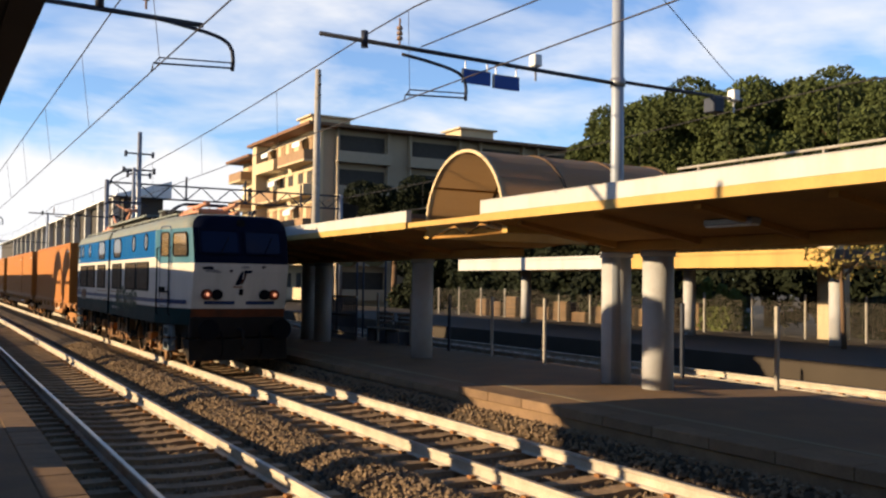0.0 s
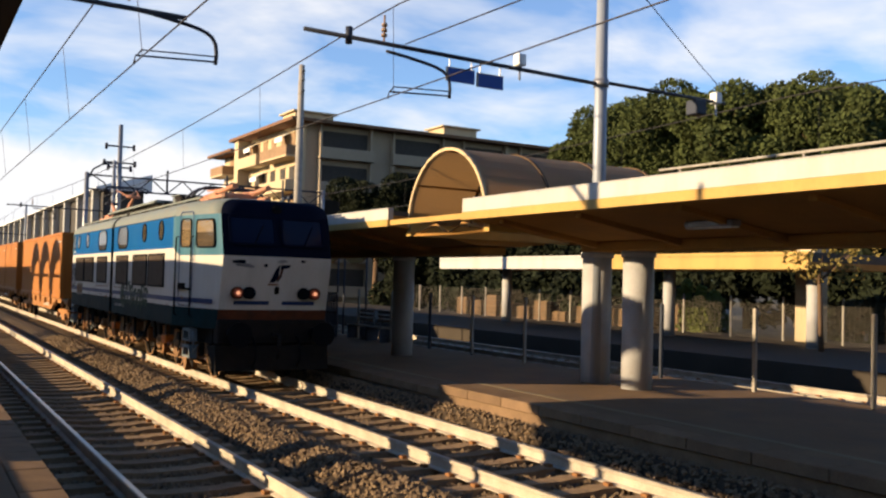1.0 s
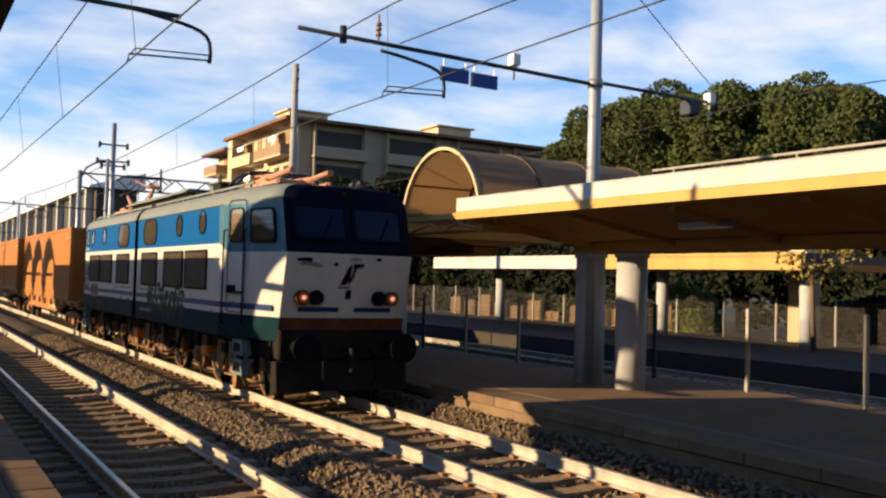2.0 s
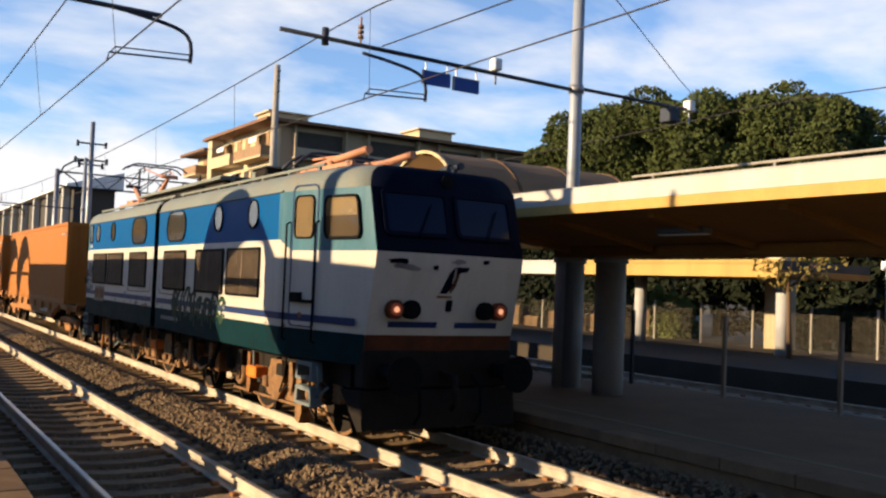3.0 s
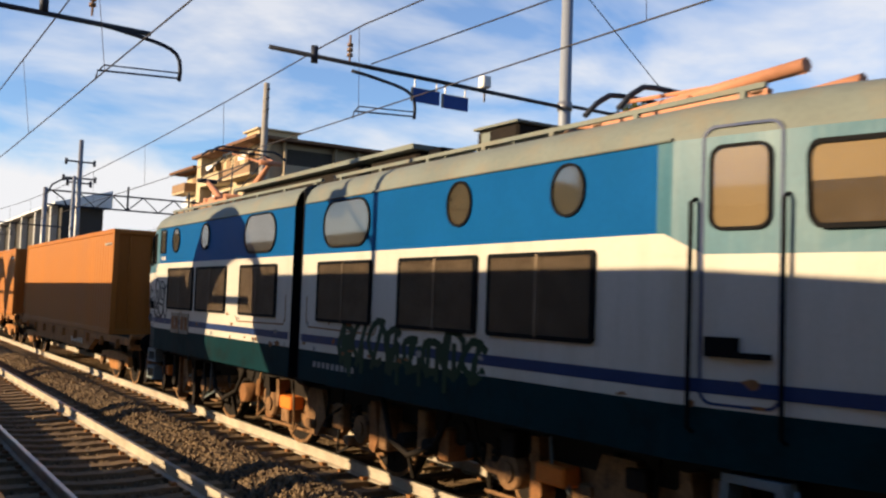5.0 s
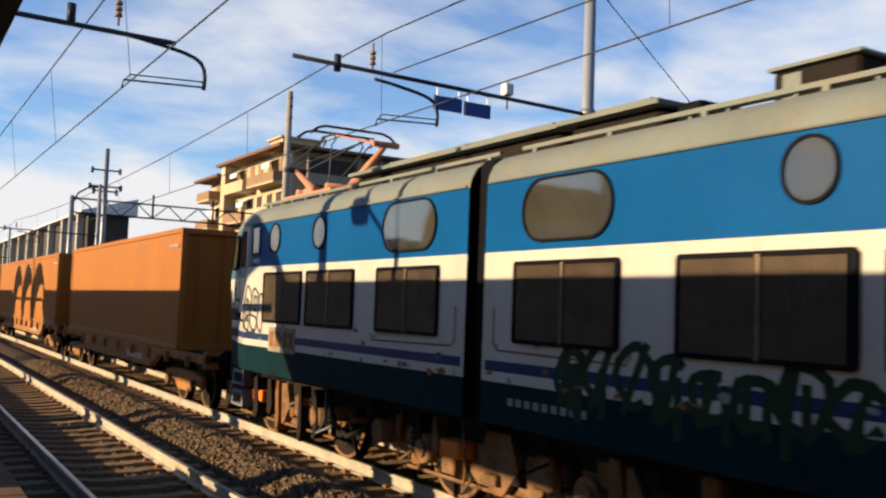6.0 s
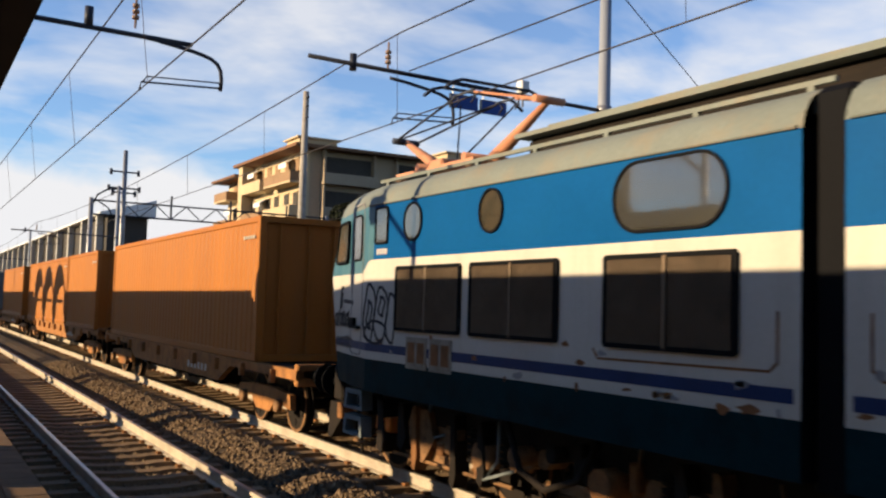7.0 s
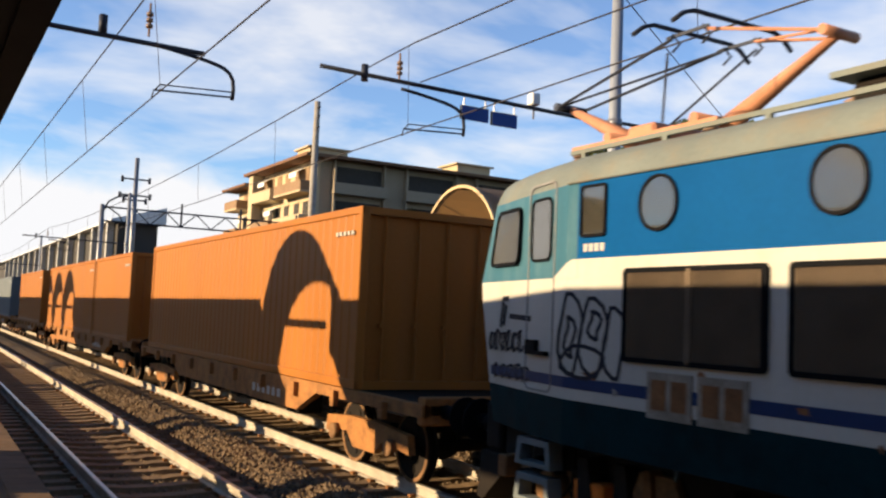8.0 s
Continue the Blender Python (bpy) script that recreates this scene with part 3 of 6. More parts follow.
def mast(x, flip, label, arm_back=False, top=9.2):
    # the near mast stands behind the near edge; its fittings hang over the near track the same way round
    def Y(y):
        return y - 4.05 if flip and y < 9 else MIRROR - y if flip else y
    tip = Y(7.52) if flip else 5.30
    end = 5.92 if flip else 6.07
    m = thing("catenary_mast", label, "mast", group="catenary masts")
    bm = BM(); cyl(bm, (x, Y(11.3), 0.2), (x, Y(11.3), top), 0.140, 20, r1=0.105)
    part("pole", bm, M_MAST, m, "grey round tapering steel pole")
    bm = BM(); cyl(bm, (x, Y(11.2), 5.98), (x, tip, end), 0.038, 8)
    part("bracket_arm", bm, M_DARKSTEEL, m)
    bm = BM(); cyl(bm, (x, Y(11.3), 5.92), (x, Y(11.3), 6.07), 0.145, 14)
    part("clamp", bm, M_GALV, m)
    if arm_back:
        bm = BM(); cyl(bm, (x, Y(11.3), 6.03), (x, Y(14.6), 6.02), 0.035, 8)
        part("rear_arm", bm, M_DARKSTEEL, m)
    bm = BM(); tube(bm, [(x, Y(6.07), 6.22), (x, Y(6.07), 5.95)], 0.06, 10)
    part("clamp_end", bm, M_DARKSTEEL, m)
    # suspension of the carrying wire
    bm = BM()
    for k in range(3):
        cyl(bm, (x, Y(6.70), 6.16 + 0.085 * k), (x, Y(6.70), 6.21 + 0.085 * k), 0.05, 10)
    cyl(bm, (x, Y(6.70), 6.03), (x, Y(6.70), 6.52), 0.018, 6)
    part("insulator", bm, M_PORCELAIN, m)
    # curved registration tube and steady arm
    pts = [(x, Y(6.75), 5.93), (x, Y(7.05), 5.90)]
    for i in range(9):
        a = i / 8
        pts.append((x, Y(7.05 + 0.93 * math.sin(a * math.pi / 2)), 5.90 - 0.20 * a - 0.24 * a ** 5))
    pts.append((x, Y(7.97), 5.30))
    bm = BM(); tube(bm, pts, 0.030, 8)
    part("registration_tube", bm, M_DARKSTEEL, m)
    bm = BM(); tube(bm, [(x, Y(8.0), 5.34), (x, Y(6.82), 5.27), (x, Y(6.80), CONTACT_Z)], 0.016, 6)
    tube(bm, [(x, Y(8.0), 5.42), (x, Y(6.90), 5.36), (x, Y(6.84), 5.27)], 0.012, 6)
    part("steady_arm", bm, M_DARKSTEEL, m)
    return m


def wire(name, pts, r, label, group="overhead wires", mat=None):
    bm = BM(); tube(bm, pts, r, 5)
    return tagged(part(name, bm, mat or M_WIRE), label, "wire", group)


def catenary(y, yc, x_from, x_to, span, station, contact=CONTACT_Z, top=6.60, sag=0.45):
    """Contact wire, sagging carrying wire and droppers over one track."""
    w = thing("catenary_wire", "contact wire hung from a sagging carrying wire", "overhead wire", group="overhead wires")
    bm = BM(); cyl(bm, (x_from, y, contact), (x_to, y, contact), 0.011, 5)
    part("contact_wire", bm, M_WIRE, w)
    pts, droppers = [], []
    x = x_from
    while x <= x_to:
        u = ((x - station) / span) % 1.0
        z = top - sag * 4 * u * (1 - u)
        pts.append((x, yc, z))
        x += 1.5
    bm = BM(); tube(bm, pts, 0.013, 5)
    part("carrying_wire", bm, M_WIRE, w)
    x = x_from
    while x <= x_to:
        u = ((x - station) / span) % 1.0
        z = top - sag * 4 * u * (1 - u)
        bm = BM(); cyl(bm, (x, y, contact), (x, yc, z), 0.005, 4)
        part("dropper", bm, M_WIRE, w)
        x += 6.4


def build_catenary():
    for k, x in enumerate((STATION_X, STATION_X - 46.5, STATION_X - 93)):
        mast(x, False, "tall grey overhead line mast with bracket arm", k == 0)
        mast(x, True, "overhead line mast on the near platform")
    mast(STATION_X + 46, False, "overhead line mast further along the platform")
    catenary(6.75, 6.70, -250, 60, 46.5, STATION_X)
    catenary(2.80, 2.62, -250, 60, 46.5, STATION_X, 5.20, 6.68, 0.06)
    catenary(17.2, 17.2, -250, 60, 46.5, STATION_X)
    wire("feeder_wire", [(-13.5, 7.1, 6.10), (-5.0, 7.1, 5.86), (6, 7.1, 5.7), (32.5, 7.1, 6.05)], 0.012, "feeder wire from the bracket arm")
    # blue plates under the arm
    for y0, y1, z0, z1 in ((7.90, 8.46, 5.60, 5.84), (8.52, 9.06, 5.58, 5.82)):
        s = thing("track_sign", "small blue enamel plate hung from the bracket arm", "sign", group="track signs")
        quick("plate", M_SIGNBLUE, s, STATION_X - 0.02, STATION_X + 0.02, y0, y1, z0, z1)
        for y in (y0 + 0.06, y1 - 0.06):
            bm = BM(); cyl(bm, (STATION_X, y, z1), (STATION_X, y, 6.03), 0.012, 5)
            part("hanger", bm, M_GALV, s)
        bm = BM()
        box(bm, STATION_X - 0.026, STATION_X + 0.026, y0, y0 + 0.02, z0, z1)
        box(bm, STATION_X - 0.026, STATION_X + 0.026, y0, y1, z1 - 0.015, z1)
        part("rim", bm, M_GALV, s)
    for x, y, z, b in ((STATION_X, 9.42, 6.06, 0.09), (STATION_X, 14.35, 5.98, 0.095)):
        l = thing("signal_lamp", "small white lamp housing on the bracket arm", "lamp", group="arm lamps")
        bm = BM(); box(bm, x - b, x + b, y - b, y + b, z, z + 2.4 * b, bev=0.02)
        part("housing", bm, M_LAMPWHITE, l)
        bm = BM(); cyl(bm, (x, y, z - 0.25), (x, y, z), 0.02, 6)
        part("stem", bm, M_GALV, l)
    l = thing("junction_box", "grey junction box hung from the rear arm", "junction box")
    quick("housing", M_DARKSTEEL, l, STATION_X - 0.15, STATION_X + 0.15, 13.65, 13.95, 5.68, 5.98, bev=0.02)
    # cross wire with insulator over the island platform
    wire("stay_wire", [(-13.5, 11.3, 8.6), (-17.5, 18.1, 8.0), (-18.2, 19.4, 7.85)], 0.012, "stay wire running back from the mast")


# ------------------------------------------------------------------ fences behind the island platform
def fence(xs, y, z0, z1, label, dark=()):
    f = thing("fence", label, "fence")
    for i, x in enumerate(xs):
        bm = BM()
        box(bm, x - 0.035, x + 0.035, y - 0.035, y + 0.035, z0, z1, bev=0.008)
        part("post", bm, M_DARKSTEEL if i in dark else M_CONCRETE, f)
    return f


def build_fences():
    fence([-33.0, -28.0, -25.6, -23.2, -20.9, -18.5, -13.8, -11.45, -9.1, -6.75, -4.4, -2.0], 13.25, PLAT_Z - 0.2, 1.84, "row of thin posts along the platform back", dark=(3, 6))
    f = fence([-54 + 2.55 * i for i in range(19)], 28.6, 0.28, 1.95, "wire mesh fence on slender concrete posts")
    bm = BM()
    for i in range(24):
        cyl(bm, (-54, 28.6, 0.35 + 0.065 * i), (-8.0, 28.6, 0.35 + 0.065 * i), 0.004, 3, caps=False)
    for i in range(230):
        x = -54 + 0.2 * i
        cyl(bm, (x, 28.6, 0.33), (x, 28.6, 1.88), 0.003, 3, caps=False)
    part("wire_mesh", bm, M_MESH, f)


# ------------------------------------------------------------------ rear platform canopy
def build_rear_canopy():
    for x0, x1, low, cols in ((-41.5, -29.3, M_WHITE, (-38.2,)), (-28.6, -18.9, M_YELLOW, (-26.9, -20.2))):
        c = thing("rear_canopy", "low canopy on slim white columns beyond the further track", "canopy", group="rear canopies")
        quick("fascia", low, c, x0, x1, 24.2, 24.35, 2.86, 3.42)
        quick("soffit", M_SOFFIT, c, x0, x1, 24.352, 29.0, 2.90, 3.10)
        quick("roof_covering", M_ROOFING, c, x0, x1, 24.352, 29.0, 3.104, 3.40)
        for cx in cols:
            bm = BM(); cyl(bm, (cx, 26.2, 0.29), (cx, 26.2, 2.898), 0.24, 20)
            part("column", bm, M_COLUMN, c)


# ------------------------------------------------------------------ distance
def build_apartments():
    """Five storeys, long side to the tracks with balconies, end wall towards the station."""
    b = thing("apartment_building", "cream five storey apartment house with balconies and tiled roof", "building")
    x0, x1, y0, y1, H = -101.0, -77.0, 30.0, 60.0, 16.0
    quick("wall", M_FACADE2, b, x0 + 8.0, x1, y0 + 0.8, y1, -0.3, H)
    quick("wing_wall", M_FACADE, b, x0, x0 + 7.99, y0 + 0.8, y1, -0.3, H - 0.8)
    quick("front_wall", M_FACADE, b, x0 + 8.0, x1 - 0.01, y0 + 0.5, y0 + 0.79, -0.3, H)
    bm = BM(); box(bm, x0 + 7.4, x1 + 1.3, y0 - 1.1, y1 + 1, H + 0.002, H + 0.28)
    part("roof", bm, M_TILE, b, "flat roof edge with wide eaves")
    bm = BM(); prism(bm, [(x0 + 9, H + 0.282), (x1 - 0.5, H + 0.282), (x1 - 6, H + 1.5), (x0 + 13, H + 1.5)], "y", y0 + 1.5, y1 - 1)
    part("roof_slope", bm, M_TILE, b)
    bm = BM(); box(bm, x0 - 1.0, x0 + 7.38, y0 - 0.9, y1, H - 0.798, H - 0.55)
    part("wing_roof", bm, M_TILE, b)
    bm = BM(); box(bm, x0 + 8.3, x0 + 9.5, y0 - 0.75, y0 + 0.498, -0.3, H - 0.02)
    part("corner_pier", bm, M_FACADE, b)
    for x, y in ((x1 - 4.5, y0 + 2), (x1 - 3, y0 + 17)):
        bm = BM(); box(bm, x - 1.6, x + 1.6, y - 1.2, y + 2.6, H + 0.3, H + 1.5)
        box(bm, x - 1.9, x + 1.9, y - 1.5, y + 2.9, H + 1.5, H + 1.65)
        part("roof_house", bm, M_FACADE, b)
    for k in range(5):
        z = 0.6 + 3.1 * k
        # front towards the tracks
        for x, w in ((x0 + 4.0, 1.6), (x0 + 11.0, 1.5), (x0 + 15.5, 1.5), (x0 + 20.5, 1.6)):
            for dx in (-1.3, 1.0):
                bm = BM()
                yy = y0 + (0.8 if x < x0 + 8 else 0.5)
                box(bm, x + dx - 0.6, x + dx + 0.6, yy - 0.06, yy + 0.02, z + 0.3, z + 2.4)
                wdw = part("window", bm, M_SHUTTER if (k + int(dx * 3)) % 3 else M_DARKWIN, b)
                bm = BM(); box(bm, x + dx - 0.7, x + dx + 0.7, yy - 0.14, yy - 0.005, z + 2.42, z + 2.52)
                part("lintel", bm, M_FACADE, wdw)
        for xa, xb in ((x0 - 0.9, x0 + 3.6), (x0 + 9.6, x0 + 15.2), (x0 + 16.4, x0 + 23.4)):
            bm = BM()
            yy = y0 + (0.8 if xa < x0 + 8 else 0.5)
            box(bm, xa, xb, yy - 1.35, yy - 0.002, z - 0.02, z + 0.16)
            bal = part("balcony", bm, M_FACADE, b)
            bm = BM()
            box(bm, xa, xb, yy - 1.34, yy - 1.24, z + 0.162, z + 1.05)
            for xs in (xa, xb - 0.1):
                box(bm, xs, xs + 0.1, yy - 1.24, yy - 0.004, z + 0.162, z + 1.05)
            part("parapet", bm, M_SHUTTER if (k + int(xa)) % 3 else M_FACADE, bal)
            if (2 * k + int(xa)) % 3:
                aw = xa + 0.6 + 1.1 * ((k + int(xb)) % 3)
                bm = BM(); prism(bm, [(yy - 0.02, z + 2.55), (yy - 0.95, z + 2.05), (yy - 0.95, z + 1.62), (yy - 0.91, z + 1.62), (yy - 0.91, z + 2.02), (yy - 0.02, z + 2.50)], "x", aw, aw + 1.9)
                part("awning_cloth", bm, M_LAMPWHITE, bal, "pale lowered sun blind")
        # end wall: flat dark sheets stand in for the shade of deep loggias
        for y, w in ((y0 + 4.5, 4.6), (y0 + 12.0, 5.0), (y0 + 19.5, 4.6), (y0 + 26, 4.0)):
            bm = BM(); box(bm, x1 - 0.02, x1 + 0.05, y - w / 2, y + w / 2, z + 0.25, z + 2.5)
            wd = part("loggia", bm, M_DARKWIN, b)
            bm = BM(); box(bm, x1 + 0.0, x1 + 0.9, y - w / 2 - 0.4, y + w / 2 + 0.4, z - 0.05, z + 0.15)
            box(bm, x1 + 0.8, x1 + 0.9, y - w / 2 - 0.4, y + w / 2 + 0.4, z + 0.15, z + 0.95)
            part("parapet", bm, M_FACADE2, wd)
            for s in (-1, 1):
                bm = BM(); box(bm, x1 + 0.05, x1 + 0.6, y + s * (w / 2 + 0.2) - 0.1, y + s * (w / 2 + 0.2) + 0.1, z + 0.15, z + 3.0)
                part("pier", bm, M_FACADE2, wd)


def leaf_cloud(bm_v, bm_f, cx, cy, cz, rx, ry, rz, n, size, rng):
    """Small tilted leaf tufts filling an uneven ellipsoid shell."""
    for _ in range(n):
        d = rng.normal(size=3); d /= np.linalg.norm(d)
        k = rng.uniform(0.72, 1.08) ** 0.8
        p = np.array([cx, cy, cz]) + d * np.array([rx, ry, rz]) * k
        a, b = rng.normal(size=3), rng.normal(size=3)
        a /= np.linalg.norm(a); b -= a * (a @ b); b /= np.linalg.norm(b)
        s = size * rng.uniform(0.6, 1.4)
        i = len(bm_v)
        for q in (a, -0.5 * a + 0.8 * b, -0.5 * a - 0.8 * b, 0.5 * np.cross(a, b)):
            bm_v.append(tuple(p + s * q))
        bm_f += [(i, i + 1, i + 3), (i + 1, i + 2, i + 3), (i + 2, i, i + 3), (i, i + 2, i + 1)]


def pine(x, y, h, r, seed, label="umbrella pine with broad dark green crown", leaf=None):
    rng = np.random.default_rng(seed)
    t = thing("umbrella_pine", label, "tree", at=pose(x, y, -0.2), group="pine trees")
    bm = BM()
    lean = rng.uniform(-0.5, 0.5, 2)
    top = Vector((lean[0], lean[1], h * 0.66))
    cyl(bm, (0, 0, 0), tuple(top * 0.5), 0.30, 9, r1=0.23)
    cyl(bm, tuple(top * 0.5), tuple(top), 0.23, 9, r1=0.15)
    part("trunk", bm, M_BARK, t)
    bm = BM()
    V, F = [], []
    lobes = []
    for k in range(20):
        a, d = rng.uniform(0, 6.28), r * math.sqrt(rng.uniform(0.02, 1)) * 0.78
        drop = 0.30 * h * rng.random() ** 2
        px, py = top.x + d * math.cos(a), top.y + d * math.sin(a)
        pz = h * 0.80 + h * 0.11 * (1 - (d / r) ** 2) + rng.uniform(-0.5, 0.5) - drop
        lobes.append((px, py, pz))
        cyl(bm, tuple(top * rng.uniform(0.75, 1.0)), (px, py, pz - 0.5), 0.10, 5, r1=0.03)
        leaf_cloud(V, F, px, py, pz, r * 0.33, r * 0.33, h * 0.09, 950, 0.155, rng)
    part("branching", bm, M_BARK, t)
    me = bpy.data.meshes.new("crown")
    me.from_pydata(V, [], F)
    me.materials.append(leaf or M_LEAF)
    c = new("crown", me)
    c.parent = t
    return t


def shrub(x, y, h, r, seed, label, z=0.3):
    rng = np.random.default_rng(seed)
    t = thing("shrub", label, "shrub", at=pose(x, y, z - 0.1), group="shrubs")
    bm = BM(); cyl(bm, (0, 0, 0), (0, 0, h * 0.6), 0.05, 6, r1=0.02)
    part("stem", bm, M_BARK, t)
    V, F = [], []
    for k in range(7):
        f = k / 6
        leaf_cloud(V, F, rng.uniform(-0.1, 0.1), rng.uniform(-0.1, 0.1), h * (0.12 + 0.80 * f), r * (1 - 0.8 * f) + 0.1, r * (1 - 0.8 * f) + 0.1, h * 0.14, 170, 0.09, rng)
    me = bpy.data.meshes.new("crown")
    me.from_pydata(V, [], F)
    me.materials.append(M_BUSH)
    c = new("crown", me)
    c.parent = t
    return t


def build_distance():
    build_apartments()
    for i, (x, y, h, r) in enumerate(((-57, 48, 14.4, 4.4), (-53, 46, 15.8, 5.0), (-48.5, 46, 16.8, 5.4), (-50, 52, 17.2, 5.5), (-44, 46, 16.4, 5.2), (-40.5, 51, 16.4, 5.4), (-39.5, 45, 15.2, 5.0),
                                      (-35.5, 46, 14.6, 4.6), (-37, 52, 15.0, 4.8), (-33.2, 47, 14.2, 3.6), (-64, 62, 15, 5.0))):
        pine(x, y, h, r, 20 + i)
    pine(-72.0, 35.5, 12.0, 4.6, 61, "tree before the end wall of the house, leaves darkened for shade", M_SHADELEAF)
    # hedge wall of trees behind the rear platform, shade put into its leaf colour
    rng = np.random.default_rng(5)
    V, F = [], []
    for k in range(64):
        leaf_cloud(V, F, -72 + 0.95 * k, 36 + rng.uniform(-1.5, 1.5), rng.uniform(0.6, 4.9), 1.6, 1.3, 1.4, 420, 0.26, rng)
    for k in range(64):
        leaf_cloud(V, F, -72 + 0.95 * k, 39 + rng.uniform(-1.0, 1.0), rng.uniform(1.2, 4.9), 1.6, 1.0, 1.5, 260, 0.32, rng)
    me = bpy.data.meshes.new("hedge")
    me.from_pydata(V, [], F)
    me.materials.append(M_SHADELEAF)
    tagged(new("hedge", me), "overgrown hedge behind the station, leaves darkened for shade", "hedge", kind="stuff")
    for i, (x, y, h, r) in enumerate(((-30.0, 30.2, 2.25, 0.6), (-29.0, 30.2, 2.0, 0.55), (-37.5, 31, 1.6, 0.9), (-34, 31, 1.4, 0.8), (-29.5, 31.5, 1.8, 0.7))):
        shrub(x, y, h, r, 40 + i, "sunlit conical green shrub behind the fence" if i < 2 else "low shrub behind the fence")
    # pillars, lamp post and a leafy young tree by the rear canopy's end
    for x, w in ((-22.8, 0.42), (-17.2, 0.5)):
        g = thing("gate_pillar", "pale rendered gate pillar by the rear fence", "pillar", group="gate pillars")
        quick("shaft", M_FACADE, g, x - w, x + w, 29.0, 29.8, 0.28, 4.05, bev=0.03)
        quick("cap", M_CONCRETE, g, x - w - 0.06, x + w + 0.06, 28.94, 29.86, 4.052, 4.15)
    g = thing("street_lamp", "slim pale lamp post behind the fence", "lamp")
    bm = BM(); cyl(bm, (-18.2, 28.9, 0.28), (-18.2, 28.9, 3.3), 0.05, 8); part("pole", bm, M_CONCRETE, g)
    quick("lantern", M_LAMPWHITE, g, -18.36, -18.04, 28.75, 29.05, 3.28, 3.58, bev=0.03)
    rng = np.random.default_rng(77)
    t = thing("young_tree", "small tree with sparse sunlit ochre leaves", "tree", at=pose(-19.0, 25.0, 0.28))
    bm = BM(); cyl(bm, (0, 0, 0), (-0.1, 0, 2.4), 0.09, 8, r1=0.06)
    for k in range(6):
        a = 1.05 * k
        cyl(bm, (-0.1, 0, 2.2), (1.3 * math.cos(a), 1.0 * math.sin(a), 3.3 + 0.3 * math.sin(2 * a)), 0.035, 5, r1=0.012)
    part("trunk", bm, M_BARK, t)
    V, F = [], []
    for k in range(16):
        a = rng.uniform(0, 6.28)
        leaf_cloud(V, F, 1.3 * math.cos(a) * rng.uniform(0.3, 1.1), 1.0 * math.sin(a), rng.uniform(2.3, 3.7), 0.45, 0.4, 0.35, 26, 0.085, rng)
    me = bpy.data.meshes.new("crown"); me.from_pydata(V, [], F); me.materials.append(M_OCHRE)
    c = new("crown", me); c.parent = t
    # lamp post on the near platform
    p = thing("platform_lamp", "slim lamp post with side brackets on the near platform", "lamp")
    bm = BM(); cyl(bm, (-11.4, -1.7, NEAR_Z - 0.1), (-11.4, -1.7, 6.2), 0.07, 10, r1=0.05); part("pole", bm, M_GALV, p)
    bm = BM(); tube(bm, [(-11.4, -1.7, 4.6), (-12.1, -1.7, 5.1), (-12.4, -1.7, 5.5)], 0.04, 6); part("bracket", bm, M_GALV, p)
    quick("lantern", M_GALV, p, -12.62, -12.2, -1.85, -1.55, 5.0, 5.32, bev=0.03)
    # unseen tree belt added behind the platform and beyond +x to block low skylight
    V, F = [], []
    for k in range(150):
        leaf_cloud(V, F, -150 + 2.2 * k, -62 + rng.uniform(-3, 3), rng.uniform(2, 8.2), 3.4, 2.6, 3.0, 60, 0.9, rng)
    for k in range(200):
        y = rng.uniform(-55, 70)
        if -6 < y < 14:
            continue
        leaf_cloud(V, F, 46 + rng.uniform(-3, 3), y, rng.uniform(2, 19), 3.0, 3.4, 3.4, 70, 0.9, rng)
    me = bpy.data.meshes.new("tree_belt"); me.from_pydata(V, [], F); me.materials.append(M_SHADELEAF)
    tagged(new("tree_belt", me), "unseen belt of dark trees added to cut low skylight", "trees", kind="stuff")
    # unseen plain building behind the near platform, added to block skylight
    b = thing("station_building", "plain rendered building, unseen, added to block skylight from behind", "building")
    quick("wall", M_FACADE2, b, 0.0, 70, -24, -9.0, -0.3, 12.5)
    quick("roof", M_TILE, b, -0.6, 70.6, -24.6, -8.4, 12.502, 12.9)
    quick("cornice", M_FACADE, b, -0.3, 70.3, -8.998, -8.7, 11.6, 12.498)
    # long shed far along the line
    s = thing("station_shed", "long shed with pale roof and row of uprights", "shed")
    quick("wall", M_SHED, s, -230, -84, 15.0, 18.4, -0.3, 9.4)
    bm = BM(); prism(bm, [(14.2, 9.55), (18.9, 10.9), (18.9, 9.4), (14.2, 9.4)], "x", -231, -83)
    part("roof", bm, M_LAMPWHITE, s, "white sheet roof")
    for i in range(14):
        quick("upright", M_WHITE, s, -86 - 8.0 * i, -85.3 - 8.0 * i, 14.35, 14.9, -0.3, 9.39)
    # slim tall post behind the canopy
    p = thing("lamp_post", "tall concrete post behind the canopy", "post")
    bm = BM(); cyl(bm, (-38.3, 15.0, -0.3), (-38.3, 15.0, 11.6), 0.22, 12, r1=0.13)
    part("pole", bm, M_CONCRETE, p)
    for z in (11.3, 10.9, 10.4):
        bm = BM(); cyl(bm, (-38.55, 15, z), (-38.0, 15, z), 0.05, 6)
        part("insulator_pin", bm, M_DARKSTEEL, p)
    # signal gantry across the far end
    g = thing("line_gantry", "grey lattice gantry with insulators across the tracks", "gantry")
    for y in (9.95, 11.9, 26.0):
        bm = BM(); cyl(bm, (-61.5, y, -0.3), (-61.5, y, 11.7 if 11 < y < 20 else 8.5), 0.20, 8, r1=0.14)
        part("pole", bm, M_GALV, g)
    bm = BM()
    for z in (7.45, 8.35):
        cyl(bm, (-61.5, 9.95, z), (-61.5, 26.0, z), 0.06, 6)
